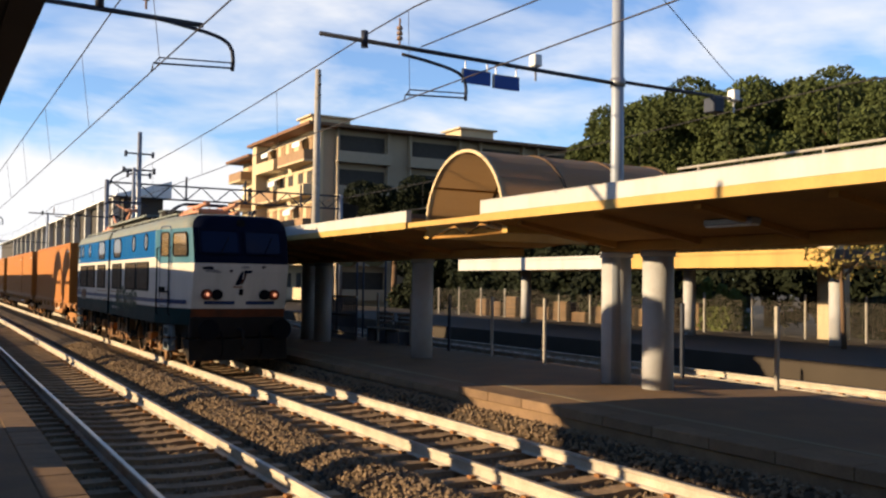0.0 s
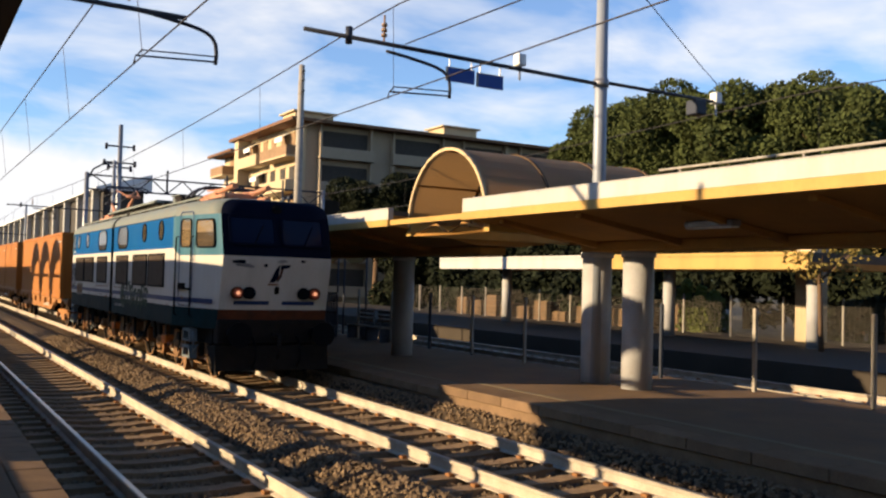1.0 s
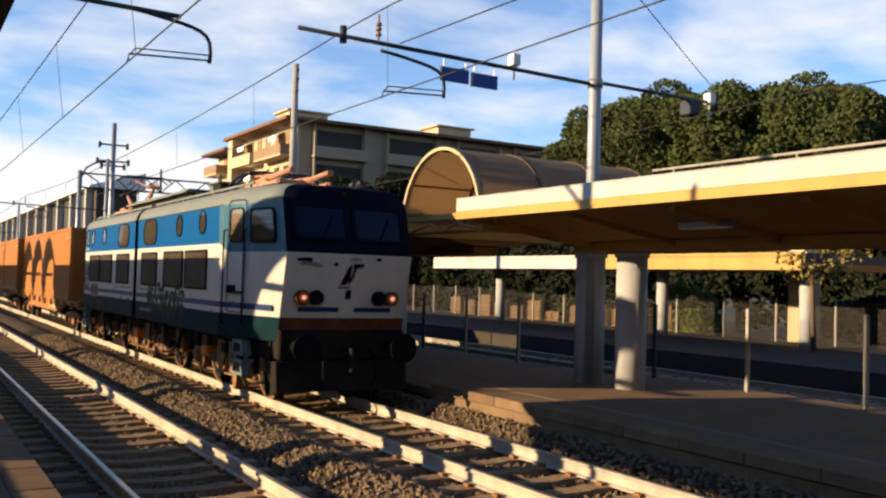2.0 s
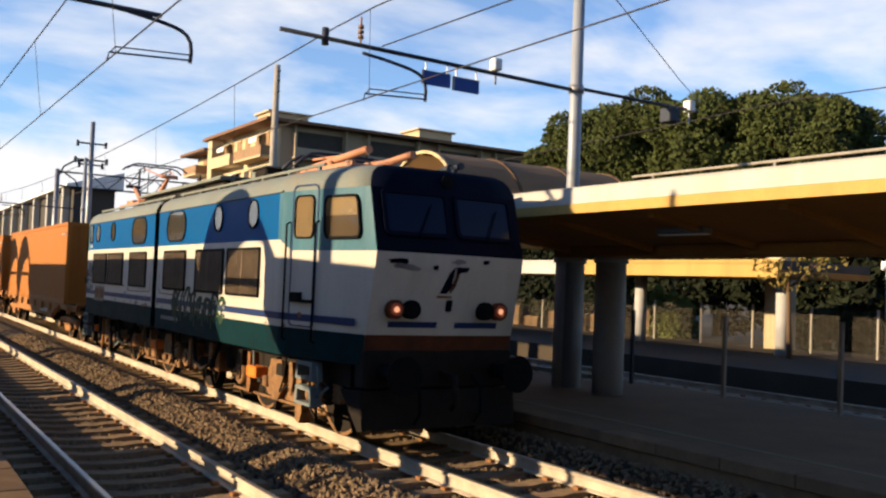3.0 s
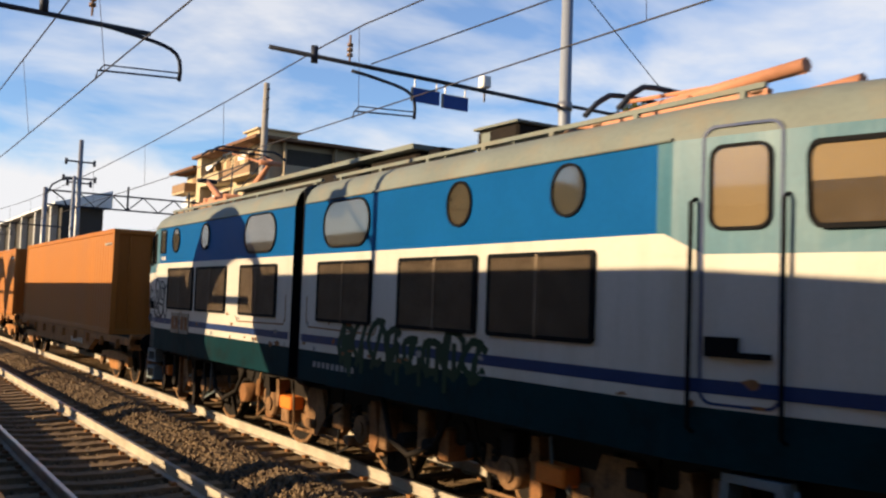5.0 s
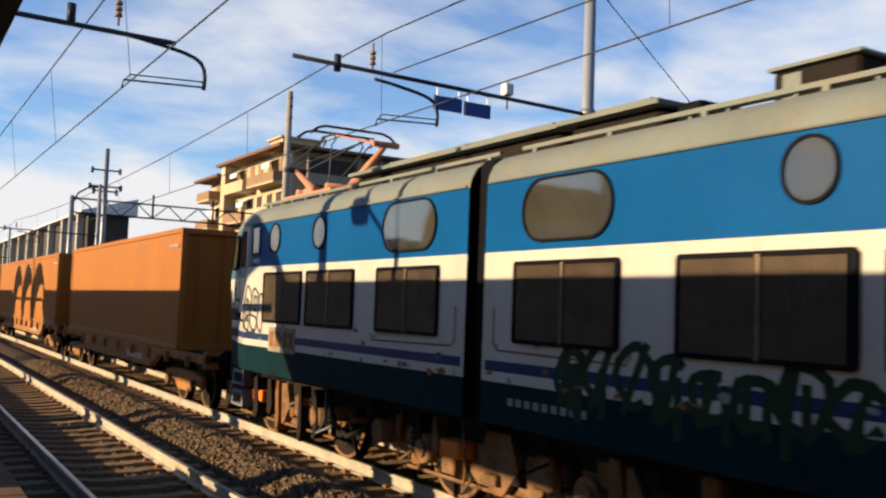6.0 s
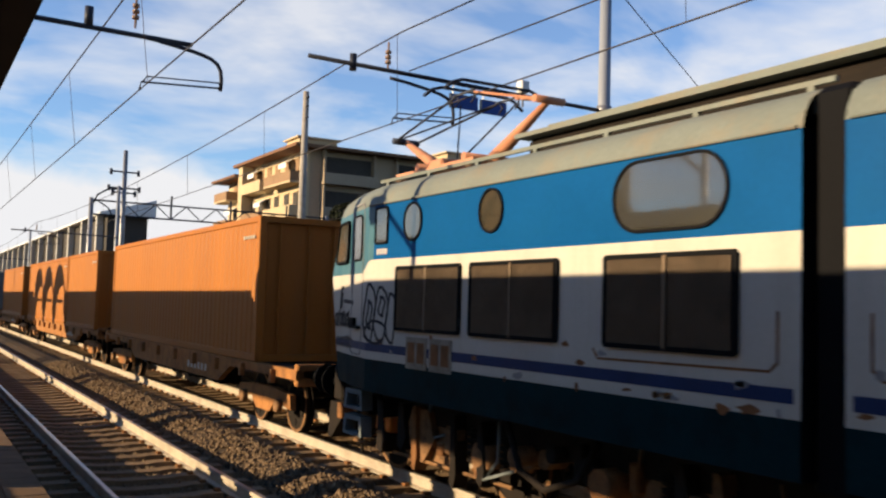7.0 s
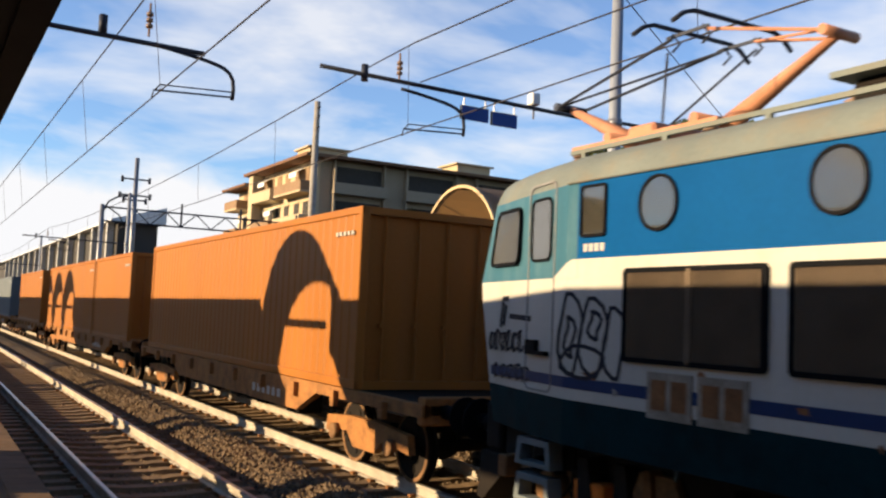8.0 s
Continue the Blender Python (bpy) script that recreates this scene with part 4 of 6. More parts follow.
    for i in range(14):
        y = 11.95 + i
        cyl(bm, (-61.5, y, 7.45 if i % 2 else 8.35), (-61.5, y + 1.0, 8.35 if i % 2 else 7.45), 0.04, 5)
        if i % 4 == 3:
            cyl(bm, (-61.5, y, 7.4), (-61.5, y, 9.0), 0.07, 6)
    part("lattice_beam", bm, M_DARKSTEEL, g)
    for z, w in ((10.3, 0.85), (9.25, 0.95), (8.95, 0.7)):
        bm = BM(); cyl(bm, (-61.5, 11.9 - w, z), (-61.5, 11.9 + w, z), 0.06, 6)
        for s2 in (-1, 1):
            cyl(bm, (-61.5, 11.9 + s2 * w, z - 0.22), (-61.5, 11.9 + s2 * w, z + 0.16), 0.09, 8)
        part("cross_arm", bm, M_DARKSTEEL, g)
    bm = BM(); tube(bm, [(-61.5, 9.95, 7.9), (-61.5, 10.3, 8.7), (-61.5, 10.9, 9.1), (-61.5, 11.9, 9.2)], 0.06, 6); tube(bm, [(-61.5, 10.2, 8.4), (-61.5, 11.0, 7.9), (-61.5, 11.4, 7.1)], 0.05, 6)
    part("curved_bracket", bm, M_DARKSTEEL, g)


build_ground()
build_tracks()
build_platforms()
build_canopies()
build_catenary()
build_fences()
build_rear_canopy()
build_distance()


def build_clutter():
    r = thing("stair_railing", "dark metal railing with upright slats on the island platform", "railing")
    for z in (0.42, 1.02, 1.66):
        bm = BM(); box(bm, -32.2, -28.4, 12.62, 12.68, z, z + 0.06); part("rail", bm, M_DARKSTEEL if z < 1.5 else M_CONCRETE, r)
    for i in range(20):
        bm = BM(); box(bm, -32.2 + 0.195 * i, -32.13 + 0.195 * i, 12.63, 12.67, 0.2, 1.66); part("slat", bm, M_DARKSTEEL, r)
    for x in (-27.6, -26.2):
        b = thing("bench", "pale slatted bench on the island platform", "bench", group="benches")
        for k in range(4):
            quick("slat", M_CONCRETE, b, x - 0.55, x + 0.55, 12.9 + 0.11 * k, 12.98 + 0.11 * k, 0.66, 0.70)
        for k in range(3):
            quick("back_slat", M_CONCRETE, b, x - 0.55, x + 0.55, 13.34, 13.38, 0.82 + 0.14 * k, 0.91 + 0.14 * k)
        for dx in (-0.5, 0.46):
            quick("leg", M_DARKSTEEL, b, x + dx, x + dx + 0.05, 12.9, 13.34, 0.2, 0.658)
            quick("back_post", M_DARKSTEEL, b, x + dx, x + dx + 0.05, 13.385, 13.42, 0.2, 1.2)
    # unseen block, added only for its shadow across the near track
    b = thing("planter", "long low concrete block, unseen, added to shadow the near rails", "planter")
    quick("trough", M_CONCRETE, b, -14.2, -11.3, -1.75, -1.35, NEAR_Z - 0.01, 1.22, bev=0.02)
    quick("soil", M_EARTH, b, -14.1, -11.4, -1.69, -1.41, 1.20, 1.225)
    # unseen low ledge, added to keep the platform behind its edge in shadow
    b = thing("long_bench", "long low concrete ledge, unseen, added to shade the near platform", "bench")
    quick("seat", M_CONCRETE, b, -11.2, -5.0, -1.8, -1.4, 0.76, 0.86, bev=0.02)
    quick("plinth", M_CONCRETE, b, -11.1, -5.1, -1.72, -1.48, NEAR_Z - 0.01, 0.759)
    b = thing("litter_bin", "dark blue litter bin on a post between columns", "bin")
    bm = BM(); cyl(bm, (-12.95, 11.85, PLAT_Z - 0.02), (-12.95, 11.85, 1.35), 0.035, 8); part("post", bm, M_GALV, b)
    bm = BM(); cyl(bm, (-12.95, 11.72, 0.72), (-12.95, 11.72, 1.22), 0.13, 14, r1=0.15); part("bucket", bm, M_SIGNBLUE, b)
    for x in (-9.3, -5.1, -0.9):
        l = thing("canopy_light", "flat lamp fitting under the canopy", "lamp", group="canopy lamps")
        quick("housing", M_GALV, l, x - 0.45, x + 0.45, 9.75, 9.95, 3.04, 3.13, bev=0.015)
        bm = BM(); box(bm, x - 0.42, x + 0.42, 9.77, 9.93, 3.02, 3.039); part("diffuser", bm, M_LAMPWHITE, l)
        bm = BM(); cyl(bm, (x, 9.85, 3.12), (x, 9.85, 3.22), 0.02, 6); part("stem", bm, M_GALV, l)
    for x in (-34.8, -32.2):
        a = thing("awning", "ochre scalloped awning behind the island platform", "awning", group="awnings")
        bm = BM()
        prism(bm, [(x - 1.1, 3.15), (x + 1.1, 3.15), (x + 0.75, 2.92), (x + 0.3, 2.80), (x - 0.3, 2.80), (x - 0.75, 2.92)], "y", 15.0, 15.1)
        part("valance", bm, M_YELLOW, a)
        for dx in (-1.0, 1.0):
            bm = BM(); cyl(bm, (x + dx, 15.05, -0.2), (x + dx, 15.05, 3.1), 0.04, 8); part("pole", bm, M_DARKSTEEL, a)
    # small planters, crates and low walls behind the further track
    rng = random.Random(12)
    for i in range(12):
        x = -48 + 1.6 * i
        c = thing("pallet_stack", "stack of weathered wooden pallets behind the fence", "pallets", group="pallet stacks")
        n = rng.randint(3, 7)
        for k in range(n):
            quick("pallet", M_KERB, c, x - 0.55, x + 0.55, 29.6, 30.5, 0.29 + 0.17 * k, 0.41 + 0.17 * k)
            quick("block", M_KERB, c, x - 0.5, x + 0.5, 29.7, 29.85, 0.411 + 0.17 * k, 0.458 + 0.17 * k)


build_clutter()

# ------------------------------------------------------------------ locomotive
W = 1.585           # half width of the body


TAPER = 0.205        # the cab sides draw in towards the nose
TAPER_FROM = 6.70


def drawn_in(x):
    return TAPER * max(0.0, abs(x) - TAPER_FROM)


def front_x(y):
    """Plan of the nearly flat front: a shallow point in the middle."""
    return 8.80 + (1.155 - abs(y)) * 0.055


def outline(sgn):
    """Half plan of the body from the joint to the nose and back along the other side: x, y."""
    near = [(x, -W + drawn_in(x)) for x in (0.16, 2, 4, 6.55, 6.70, 7.2, 7.75, 8.3, 8.80)]
    front = [(front_x(y), y) for y in (-0.75, -0.35, -0.02, 0.02, 0.35, 0.75)]
    far = [(x, -y) for x, y in near[::-1]]
    return near, front, far


def nose_shift(x, z):
    u = min(1.0, max(0.0, (x - 7.60) / 1.20))
    if z < 2.55:
        return -u * 0.32 * (2.55 - z) / 1.45
    return -u * 0.28 * (z - 2.55) / 0.95


def draw_in(ob):
    """Bend what is fixed to the straight side onto the drawn-in cab side."""
    for o in [ob] + list(ob.children_recursive):
        for v in o.data.vertices:
            v.co.y -= math.copysign(drawn_in(v.co.x), v.co.y)


def on_front(bm, sgn):
    """Bend flat pieces, built on x = 0, onto the front."""
    for v in bm.verts:
        v.co.x = sgn * (v.co.x + front_x(v.co.y) + nose_shift(8.80, v.co.z))


def band(bm, pts, zs, sgn, off=0.0):
    rows = []
    for z in zs:
        rows.append([bm.verts.new((sgn * (x + nose_shift(x, z)), y + math.copysign(off, y), z)) for x, y in pts])
    for a, b in zip(rows[:-1], rows[1:]):
        for i in range(len(pts) - 1):
            bm.faces.new((a[i], a[i + 1], b[i + 1], b[i]))


def levels(a, b, n):
    return [a + (b - a) * i / n for i in range(n + 1)]


def wheel_rows(r, x, y, z, travel):
    rows = []
    for i in range(81):
        t = i / 10
        rows.append((t, pose(x, y, z) @ Matrix.Rotation(travel(t) / r, 4, "Y")))
    return rows


TRAVEL = [(0.0, -30.45), (0.5, -28.55), (1.0, -26.68), (1.5, -24.82), (3.0, -19.13), (3.5, -17.19), (4.0, -15.27), (4.5, -13.38),
        (6.0, -7.70), (6.5, -5.79), (7.0, -3.87), (7.5, -1.92), (8.0, 0.05)]


def travel(t):
    for (a, p), (b, q) in zip(TRAVEL[:-1], TRAVEL[1:]):
        if t <= b:
            return p + (q - p) * (t - a) / (b - a)
    return TRAVEL[-1][1]


MOVERS, WHEELS = [], []


def wheelset(parent, x, r):
    bm = BM()
    for s in (-1, 1):
        cyl(bm, (0, s * 0.70, 0), (0, s * 0.80, 0), r, 28)
        cyl(bm, (0, s * 0.665, 0), (0, s * 0.70, 0), r + 0.03, 28)
        cyl(bm, (0, s * 0.80, 0), (0, s * 0.84, 0), r * 0.35, 14)
        for k in range(5):
            a = 6.283 * k / 5
            cyl(bm, (0.62 * r * math.cos(a), s * 0.80, 0.62 * r * math.sin(a)), (0.62 * r * math.cos(a), s * 0.815, 0.62 * r * math.sin(a)), r * 0.13, 8)
    cyl(bm, (0, -0.7, 0), (0, 0.7, 0), 0.085, 10)
    w = part("wheelset", bm, M_UNDER, parent, at=pose(x, 0, r))
    for s in (-1, 1):
        bm = BM()
        ring_prism(bm, [(r * 0.998 * math.cos(a), r * 0.998 * math.sin(a)) for a in np.linspace(0, 6.283, 28, endpoint=False)],
                   [((r - 0.05) * math.cos(a), (r - 0.05) * math.sin(a)) for a in np.linspace(0, 6.283, 28, endpoint=False)], "y", s * 0.80, s * 0.806)
        part("tyre", bm, M_BOGIE, w)
    WHEELS.append((w, r, x))
    return w


def side_window(loco, x0, x1, z0, z1, r, side, inner, name="window", frame_w=0.024, label=""):
    y = side * W
    pts = rounded(x0, x1, z0, z1, r)
    bm = BM(); ring_prism(bm, rounded(x0 - frame_w, x1 + frame_w, z0 - frame_w, z1 + frame_w, r + frame_w * 0.8), pts, "y", y - side * 0.03, y + side * 0.022)
    f = part(name, bm, M_BLACK, loco, label or "black rubber framed window")
    bm = BM(); prism(bm, pts, "y", y + side * 0.010, y + side * 0.014)
    g = part("pane", bm, M_GLASS, f)
    g.visible_shadow = False
    bm = BM(); prism(bm, pts, "y", y + side * 0.003, y + side * 0.006)
    part("lining", bm, inner, f)
    return f


def grille(loco, x0, x1, z0, z1, side):
    y = side * W
    bm = BM(); ring_prism(bm, rounded(x0, x1, z0, z1, 0.03, 1), rounded(x0 + 0.04, x1 - 0.04, z0 + 0.04, z1 - 0.04, 0.02, 1), "y", y, y + side * 0.03)
    g = part("grille", bm, M_BLACK, loco, "dark ventilation grille with upright slats")
    bm = BM(); e0, e1 = sorted((y, y + side * 0.004)); box(bm, x0 + 0.03, x1 - 0.03, e0, e1, z0 + 0.03, z1 - 0.03)
    part("backing", bm, M_BLACK, g)
    bm = BM()
    n = int((x1 - x0 - 0.08) / 0.042)
    for i in range(n):
        x = x0 + 0.05 + i * 0.042
        e0, e1 = sorted((y + side * 0.006, y + side * 0.022)); box(bm, x, x + 0.016, e0, e1, z0 + 0.03, z1 - 0.03)
    e0, e1 = sorted((y + side * 0.010, y + side * 0.034)); xm = (x0 + x1) / 2; box(bm, xm - 0.018, xm + 0.018, e0, e1, z0 + 0.02, z1 - 0.02)
    part("slats", bm, M_GRILLE, g)
    return g


def strokes(parent, polys, side, mat, r, off=0.004, name="graffiti", label=""):
    """Flat painted strokes on the body side, each a chain of short bars."""
    bm = BM()
    y = side * (W + off)
    for pl in polys:
        for (xa, za), (xb, zb) in zip(pl[:-1], pl[1:]):
            d = Vector((xb - xa, 0, zb - za)); n = Vector((-d.z, 0, d.x)).normalized() * r
            e = d.normalized() * r * 0.6
            q = [Vector((xa, y, za)) - e + n, Vector((xb, y, zb)) + e + n, Vector((xb, y, zb)) + e - n, Vector((xa, y, za)) - e - n]
            v = [bm.verts.new(p) for p in q] + [bm.verts.new(p - Vector((0, side * off * 0.9, 0))) for p in q]
            bm.faces.new(v[:4]); bm.faces.new(v[4:][::-1])
            for i in range(4):
                bm.faces.new((v[i], v[4 + i], v[4 + (i + 1) % 4], v[(i + 1) % 4]))
    ob = part(name, bm, mat, parent, label)
    return tagged(ob, kind="stuff") if name == "graffiti" else ob


def pantograph(loco, x, raised, sgn):
    z0 = 4.02 if raised else 3.93
    bm = BM()
    for s in (-0.5, 0.5):
        box(bm, x - 1.1, x + 1.0, s - 0.035, s + 0.035, z0, z0 + 0.06)
    box(bm, x - 0.25, x + 0.15, -0.5, 0.5, z0 + 0.02, z0 + 0.16, bev=0.03)
    p = part("pantograph", bm, M_PANTO, loco, "raised red pantograph" if raised else "folded red pantograph")
    for dx in (-1.0, 0.9):
        for s in (-0.5, 0.5):
            bm = BM()
            for k in range(4):
                cyl(bm, (x + dx, s, 3.78 + 0.06 * k), (x + dx, s, 3.82 + 0.06 * k), 0.075, 10)
            cyl(bm, (x + dx, s, 3.70), (x + dx, s, z0), 0.04, 8)
            part("insulator", bm, M_PORCELAIN, p)
    if raised:
        top, knee = CONTACT_Z - 0.02, 4.72
        for d in (-1, 1):
            bm = BM(); cyl(bm, (x + d * 0.62, 0, z0 + 0.10), (x + d * 1.85, 0, knee), 0.105, 10, r1=0.04)
            part("lower_arm", bm, M_PANTO, p)
            bm = BM(); cyl(bm, (x + d * 0.62, -0.45, z0 + 0.12), (x + d * 0.62, 0.45, z0 + 0.12), 0.06, 8)
            part("arm_shaft", bm, M_PANTO, p)
        for d in (-1, 1):
            bm = BM()
            for s in (-1, 1):
                cyl(bm, (x + d * 1.85, s * 0.18, knee), (x + 0.42 + d * 0.22, s * 0.34, top - 0.12), 0.017, 6)
            cyl(bm, (x + d * 1.85, -0.18, knee), (x + 0.42 + d * 0.22, 0.34, top - 0.12), 0.014, 6)
            cyl(bm, (x + d * 1.85, -0.22, knee), (x + d * 1.85, 0.22, knee), 0.05, 8)
            part("upper_arm", bm, M_PANTO if d > 0 else M_DARKSTEEL, p)
        bm = BM(); cyl(bm, (x - 0.28, 0, z0 + 0.22), (x - 0.22, 0, top - 0.10), 0.014, 6); cyl(bm, (x - 0.28, 0.05, z0 + 0.22), (x + 0.66, 0.34, top - 0.2), 0.013, 6)
        part("damper_rod", bm, M_DARKSTEEL, p)
        for dx in (0.15, 0.69):
            bm = BM()
            pts = []
            for i in range(13):
                s = -0.80 + 1.60 * i / 12
                pts.append((x + dx, s, top - 0.28 * max(0, (abs(s) - 0.55) / 0.37) ** 1.6))
            tube(bm, pts, 0.024, 6)
            part("collector_bow", bm, M_DARKSTEEL, p)
        for s in (-0.35, 0.35):
            bm = BM()
            box(bm, x + 0.14, x + 0.70, s - 0.012, s + 0.012, top - 0.12, top - 0.09)
            for dx in (0.22, 0.62):
                tube(bm, [(x + dx, s, top - 0.08), (x + dx + 0.1, s, top - 0.20), (x + dx, s, top - 0.26)], 0.014, 5)
            part("bow_hanger", bm, M_DARKSTEEL, p)
    else:
        for s in (-0.42, 0.42):
            bm = BM()
            cyl(bm, (x - 0.9, s, z0 + 0.10), (x + 1.25, s * 0.9, z0 + 0.22), 0.050, 8, r1=0.065)
            cyl(bm, (x + 1.25, s * 0.9, z0 + 0.17), (x - 0.7, s, z0 + 0.24), 0.020, 6)
            part("lower_arm", bm, M_PANTO, p)
        for dx in (-0.75, -0.30):
            bm = BM()
            pts = []
            for i in range(13):
                s = -0.92 + 1.84 * i / 12
                pts.append((x + dx, s, z0 + 0.30 - 0.26 * max(0, (abs(s) - 0.55) / 0.37) ** 1.6))
            tube(bm, pts, 0.028, 6)
            part("collector_bow", bm, M_DARKSTEEL, p)
    return p


def loco_half(loco, sgn):
    near, front, far = outline(sgn)
    whole = near + front + far
    front_all = [near[-1]] + front + [far[0]]
    # skirt, waist band, blue band, cab shell, dark front, roof
    bm = BM(); band(bm, front_all, levels(1.27, 1.50, 2), sgn); part("front_apron", bm, M_BEAM, loco, "dull brown front apron")
    for pl in (near, far):
        bm = BM(); band(bm, pl, levels(1.10, 1.50, 2), sgn); part("skirt", bm, M_LTEAL, loco, "dark teal lower body edge")
    bm = BM(); band(bm, near[:4], levels(1.50, 2.74, 3), sgn); band(bm, far[-4:], levels(1.50, 2.74, 3), sgn)
    band(bm, near[3:] + front + far[:-3], levels(1.50, 2.58, 6), sgn)
    part("side_wall", bm, M_LWHITE, loco, "grimy white waist panel")
    for pl, cab in ((near[:4], near[3:]), (far[-4:], far[:-3])):
        bm = BM(); band(bm, pl, levels(2.74, 3.42, 2), sgn)
        part("upper_wall", bm, M_LBLUE, loco, "bright blue upper panel")
        bm = BM(); band(bm, cab, levels(2.58, 3.42, 5), sgn)
        part("cab_wall", bm, M_LPALE, loco, "faded pale teal cab side")
    bm = BM(); band(bm, [near[-1]] + front + [far[0]], levels(2.58, 3.42, 5), sgn)
    fr = part("cab_front", bm, M_LNAVY, loco, "dark navy windscreen surround")
    # joint plate
    bm = BM(); box(bm, *sorted((sgn * 0.16, sgn * 0.165)), -W, W, 1.1, 3.42); part("joint_plate", bm, M_BLACK, loco)
    # white to teal slope ahead of the door
    for side in (-1, 1):
        bm = BM()
        prism(bm, [(sgn * 6.54, 2.738), (sgn * 6.62, 2.738), (sgn * 6.70, 2.705), (sgn * 6.70, 2.57), (sgn * 6.54, 2.57)], "y", side * W, side * (W + 0.003))
        prism(bm, [(sgn * 6.70, 2.705), (sgn * 6.95, 2.585), (sgn * 6.95, 2.57), (sgn * 6.70, 2.57)], "y", side * W, side * (W + 0.003))
        draw_in(part("paint_step", bm, M_LWHITE, loco))
    # roof
    bm = BM()
    prof = [(0.0, 3.42, 1.0), (0.0, 3.52, 0.985), (0.0, 3.62, 0.95), (0.0, 3.70, 0.88), (0.0, 3.76, 0.76), (0.0, 3.80, 0.55), (0.0, 3.82, 0.25), (0, 3.825, 0.0)]
    rows = []
    for _, z, k in prof:
        row = []
        for x, yy in whole:
            xs = x + nose_shift(x, min(z, 3.6))
            u = min(1.0, max(0.0, (x - 7.6) / 1.2))
            xs -= u * (1 - k) * 0.5
            row.append(bm.verts.new((sgn * xs, yy * k if k else yy * 0.001, z - 0.10 * u * u * (1 - k))))
        rows.append(row)
    i0, i1 = len(near) - 1, len(near) + len(front)
    for a, b in zip(rows[:-1], rows[1:]):
        for i in range(len(whole) - 1):
            f = bm.faces.new((a[i], a[i + 1], b[i + 1], b[i])); f.smooth = True
            if i0 <= i < i1:
                f.material_index = 1
    rf = part("roof", bm, M_LROOF, loco, "grey green curved roof, dark over the windscreens")
    rf.data.materials.append(M_LNAVY)
    # windscreens
    for s in (-1, 1):
        a, b = (-0.98, -0.09) if s < 0 else (0.09, 0.98)
        def scr(yv, z, o):
            return (sgn * (front_x(yv) + nose_shift(8.80, z) + o), yv, z)
        bm = BM()
        c = [scr(a, 2.84, 0.012), scr(b, 2.84, 0.012), scr(b, 3.37, 0.012), scr(a, 3.37, 0.012)]
        d = [scr(a, 2.84, 0.002), scr(b, 2.84, 0.002), scr(b, 3.37, 0.002), scr(a, 3.37, 0.002)]
        v = [bm.verts.new(p) for p in c + d]
        for q in ((0, 1, 2, 3), (7, 6, 5, 4), (0, 4, 5, 1), (1, 5, 6, 2), (2, 6, 7, 3), (3, 7, 4, 0)):
            bm.faces.new([v[i] for i in q])
        wsc = part("windscreen", bm, M_SCREEN, loco, "dark glossy windscreen pane")
        bm = BM()
        ring_prism(bm, rounded(a - 0.045, b + 0.045, 2.795, 3.415, 0.09), rounded(a + 0.01, b - 0.01, 2.85, 3.36, 0.05), "x", 0.0, 0.035)
        on_front(bm, sgn)
        part("seal", bm, M_LNAVY, wsc, "dark raised windscreen frame")
        bm = BM(); cyl(bm, scr((a + b) / 2, 2.80, 0.05), scr((a + b) / 2 + 0.22, 3.22, 0.04), 0.010, 5)
        part("wiper", bm, M_BLACK, wsc)
        # lamp clusters
        for k, (dy, mt) in enumerate(((0.82, 0), (0.58, 1))):
            yv = s * dy
            xx = front_x(yv) + nose_shift(8.80, 1.84)
            bm = BM()
            cyl(bm, (sgn * (xx - 0.08), yv, 1.84), (sgn * (xx + 0.10), yv, 1.84), 0.125, 18)
            h = part("headlamp", bm, M_BEAM if k == 0 else M_BLACK, loco, "round lamp in a dark housing")
            bm = BM(); cyl(bm, (sgn * (xx + 0.10), yv, 1.84), (sgn * (xx + 0.112), yv, 1.84), 0.09 if k else 0.085, 16)
            part("lens", bm, M_BLACK if k else M_LAMPRED, h)
            if k == 0 and sgn > 0:
                bm = BM(); cyl(bm, (sgn * (xx + 0.113), yv, 1.84), (sgn * (xx + 0.120), yv, 1.84), 0.04, 12)
                part("bulb", bm, M_LAMPON, h)
        # stripe pieces and buffer
        bm = BM(); box(bm, -0.02, 0.004, *sorted((s * 0.14, s * 0.55)), 1.60, 1.68); box(bm, -0.02, 0.004, *sorted((s * 0.55, s * 0.86)), 1.60, 1.68); on_front(bm, sgn); part("front_stripe", bm, M_LSTRIPE, loco)
        bm = BM()
        cyl(bm, (sgn * 8.55, s * 0.875, 1.02), (sgn * 8.95, s * 0.875, 1.02), 0.11, 14)
        cyl(bm, (sgn * 8.95, s * 0.875, 1.02), (sgn * 9.12, s * 0.875, 1.02), 0.085, 14)
        cyl(bm, (sgn * 9.12, s * 0.875, 1.02), (sgn * 9.145, s * 0.875, 1.02), 0.25, 20)
        part("buffer", bm, M_BLACK, loco)
    bm = BM()
    # slanting ribbon emblem
    for poly in ([(-0.17, 2.06), (-0.06, 2.06), (0.00, 2.18), (0.02, 2.42), (-0.06, 2.34)], [(0.04, 2.42), (0.25, 2.42), (0.22, 2.36), (0.10, 2.34), (0.07, 2.18), (0.0, 2.07), (-0.03, 2.07), (0.035, 2.2)]):
        prism(bm, [(sgn * y, z) for y, z in poly], "x", -0.03, 0.006)
    on_front(bm, sgn)
    part("emblem", bm, M_LNAVY, loco, "dark slanting ribbon emblem")
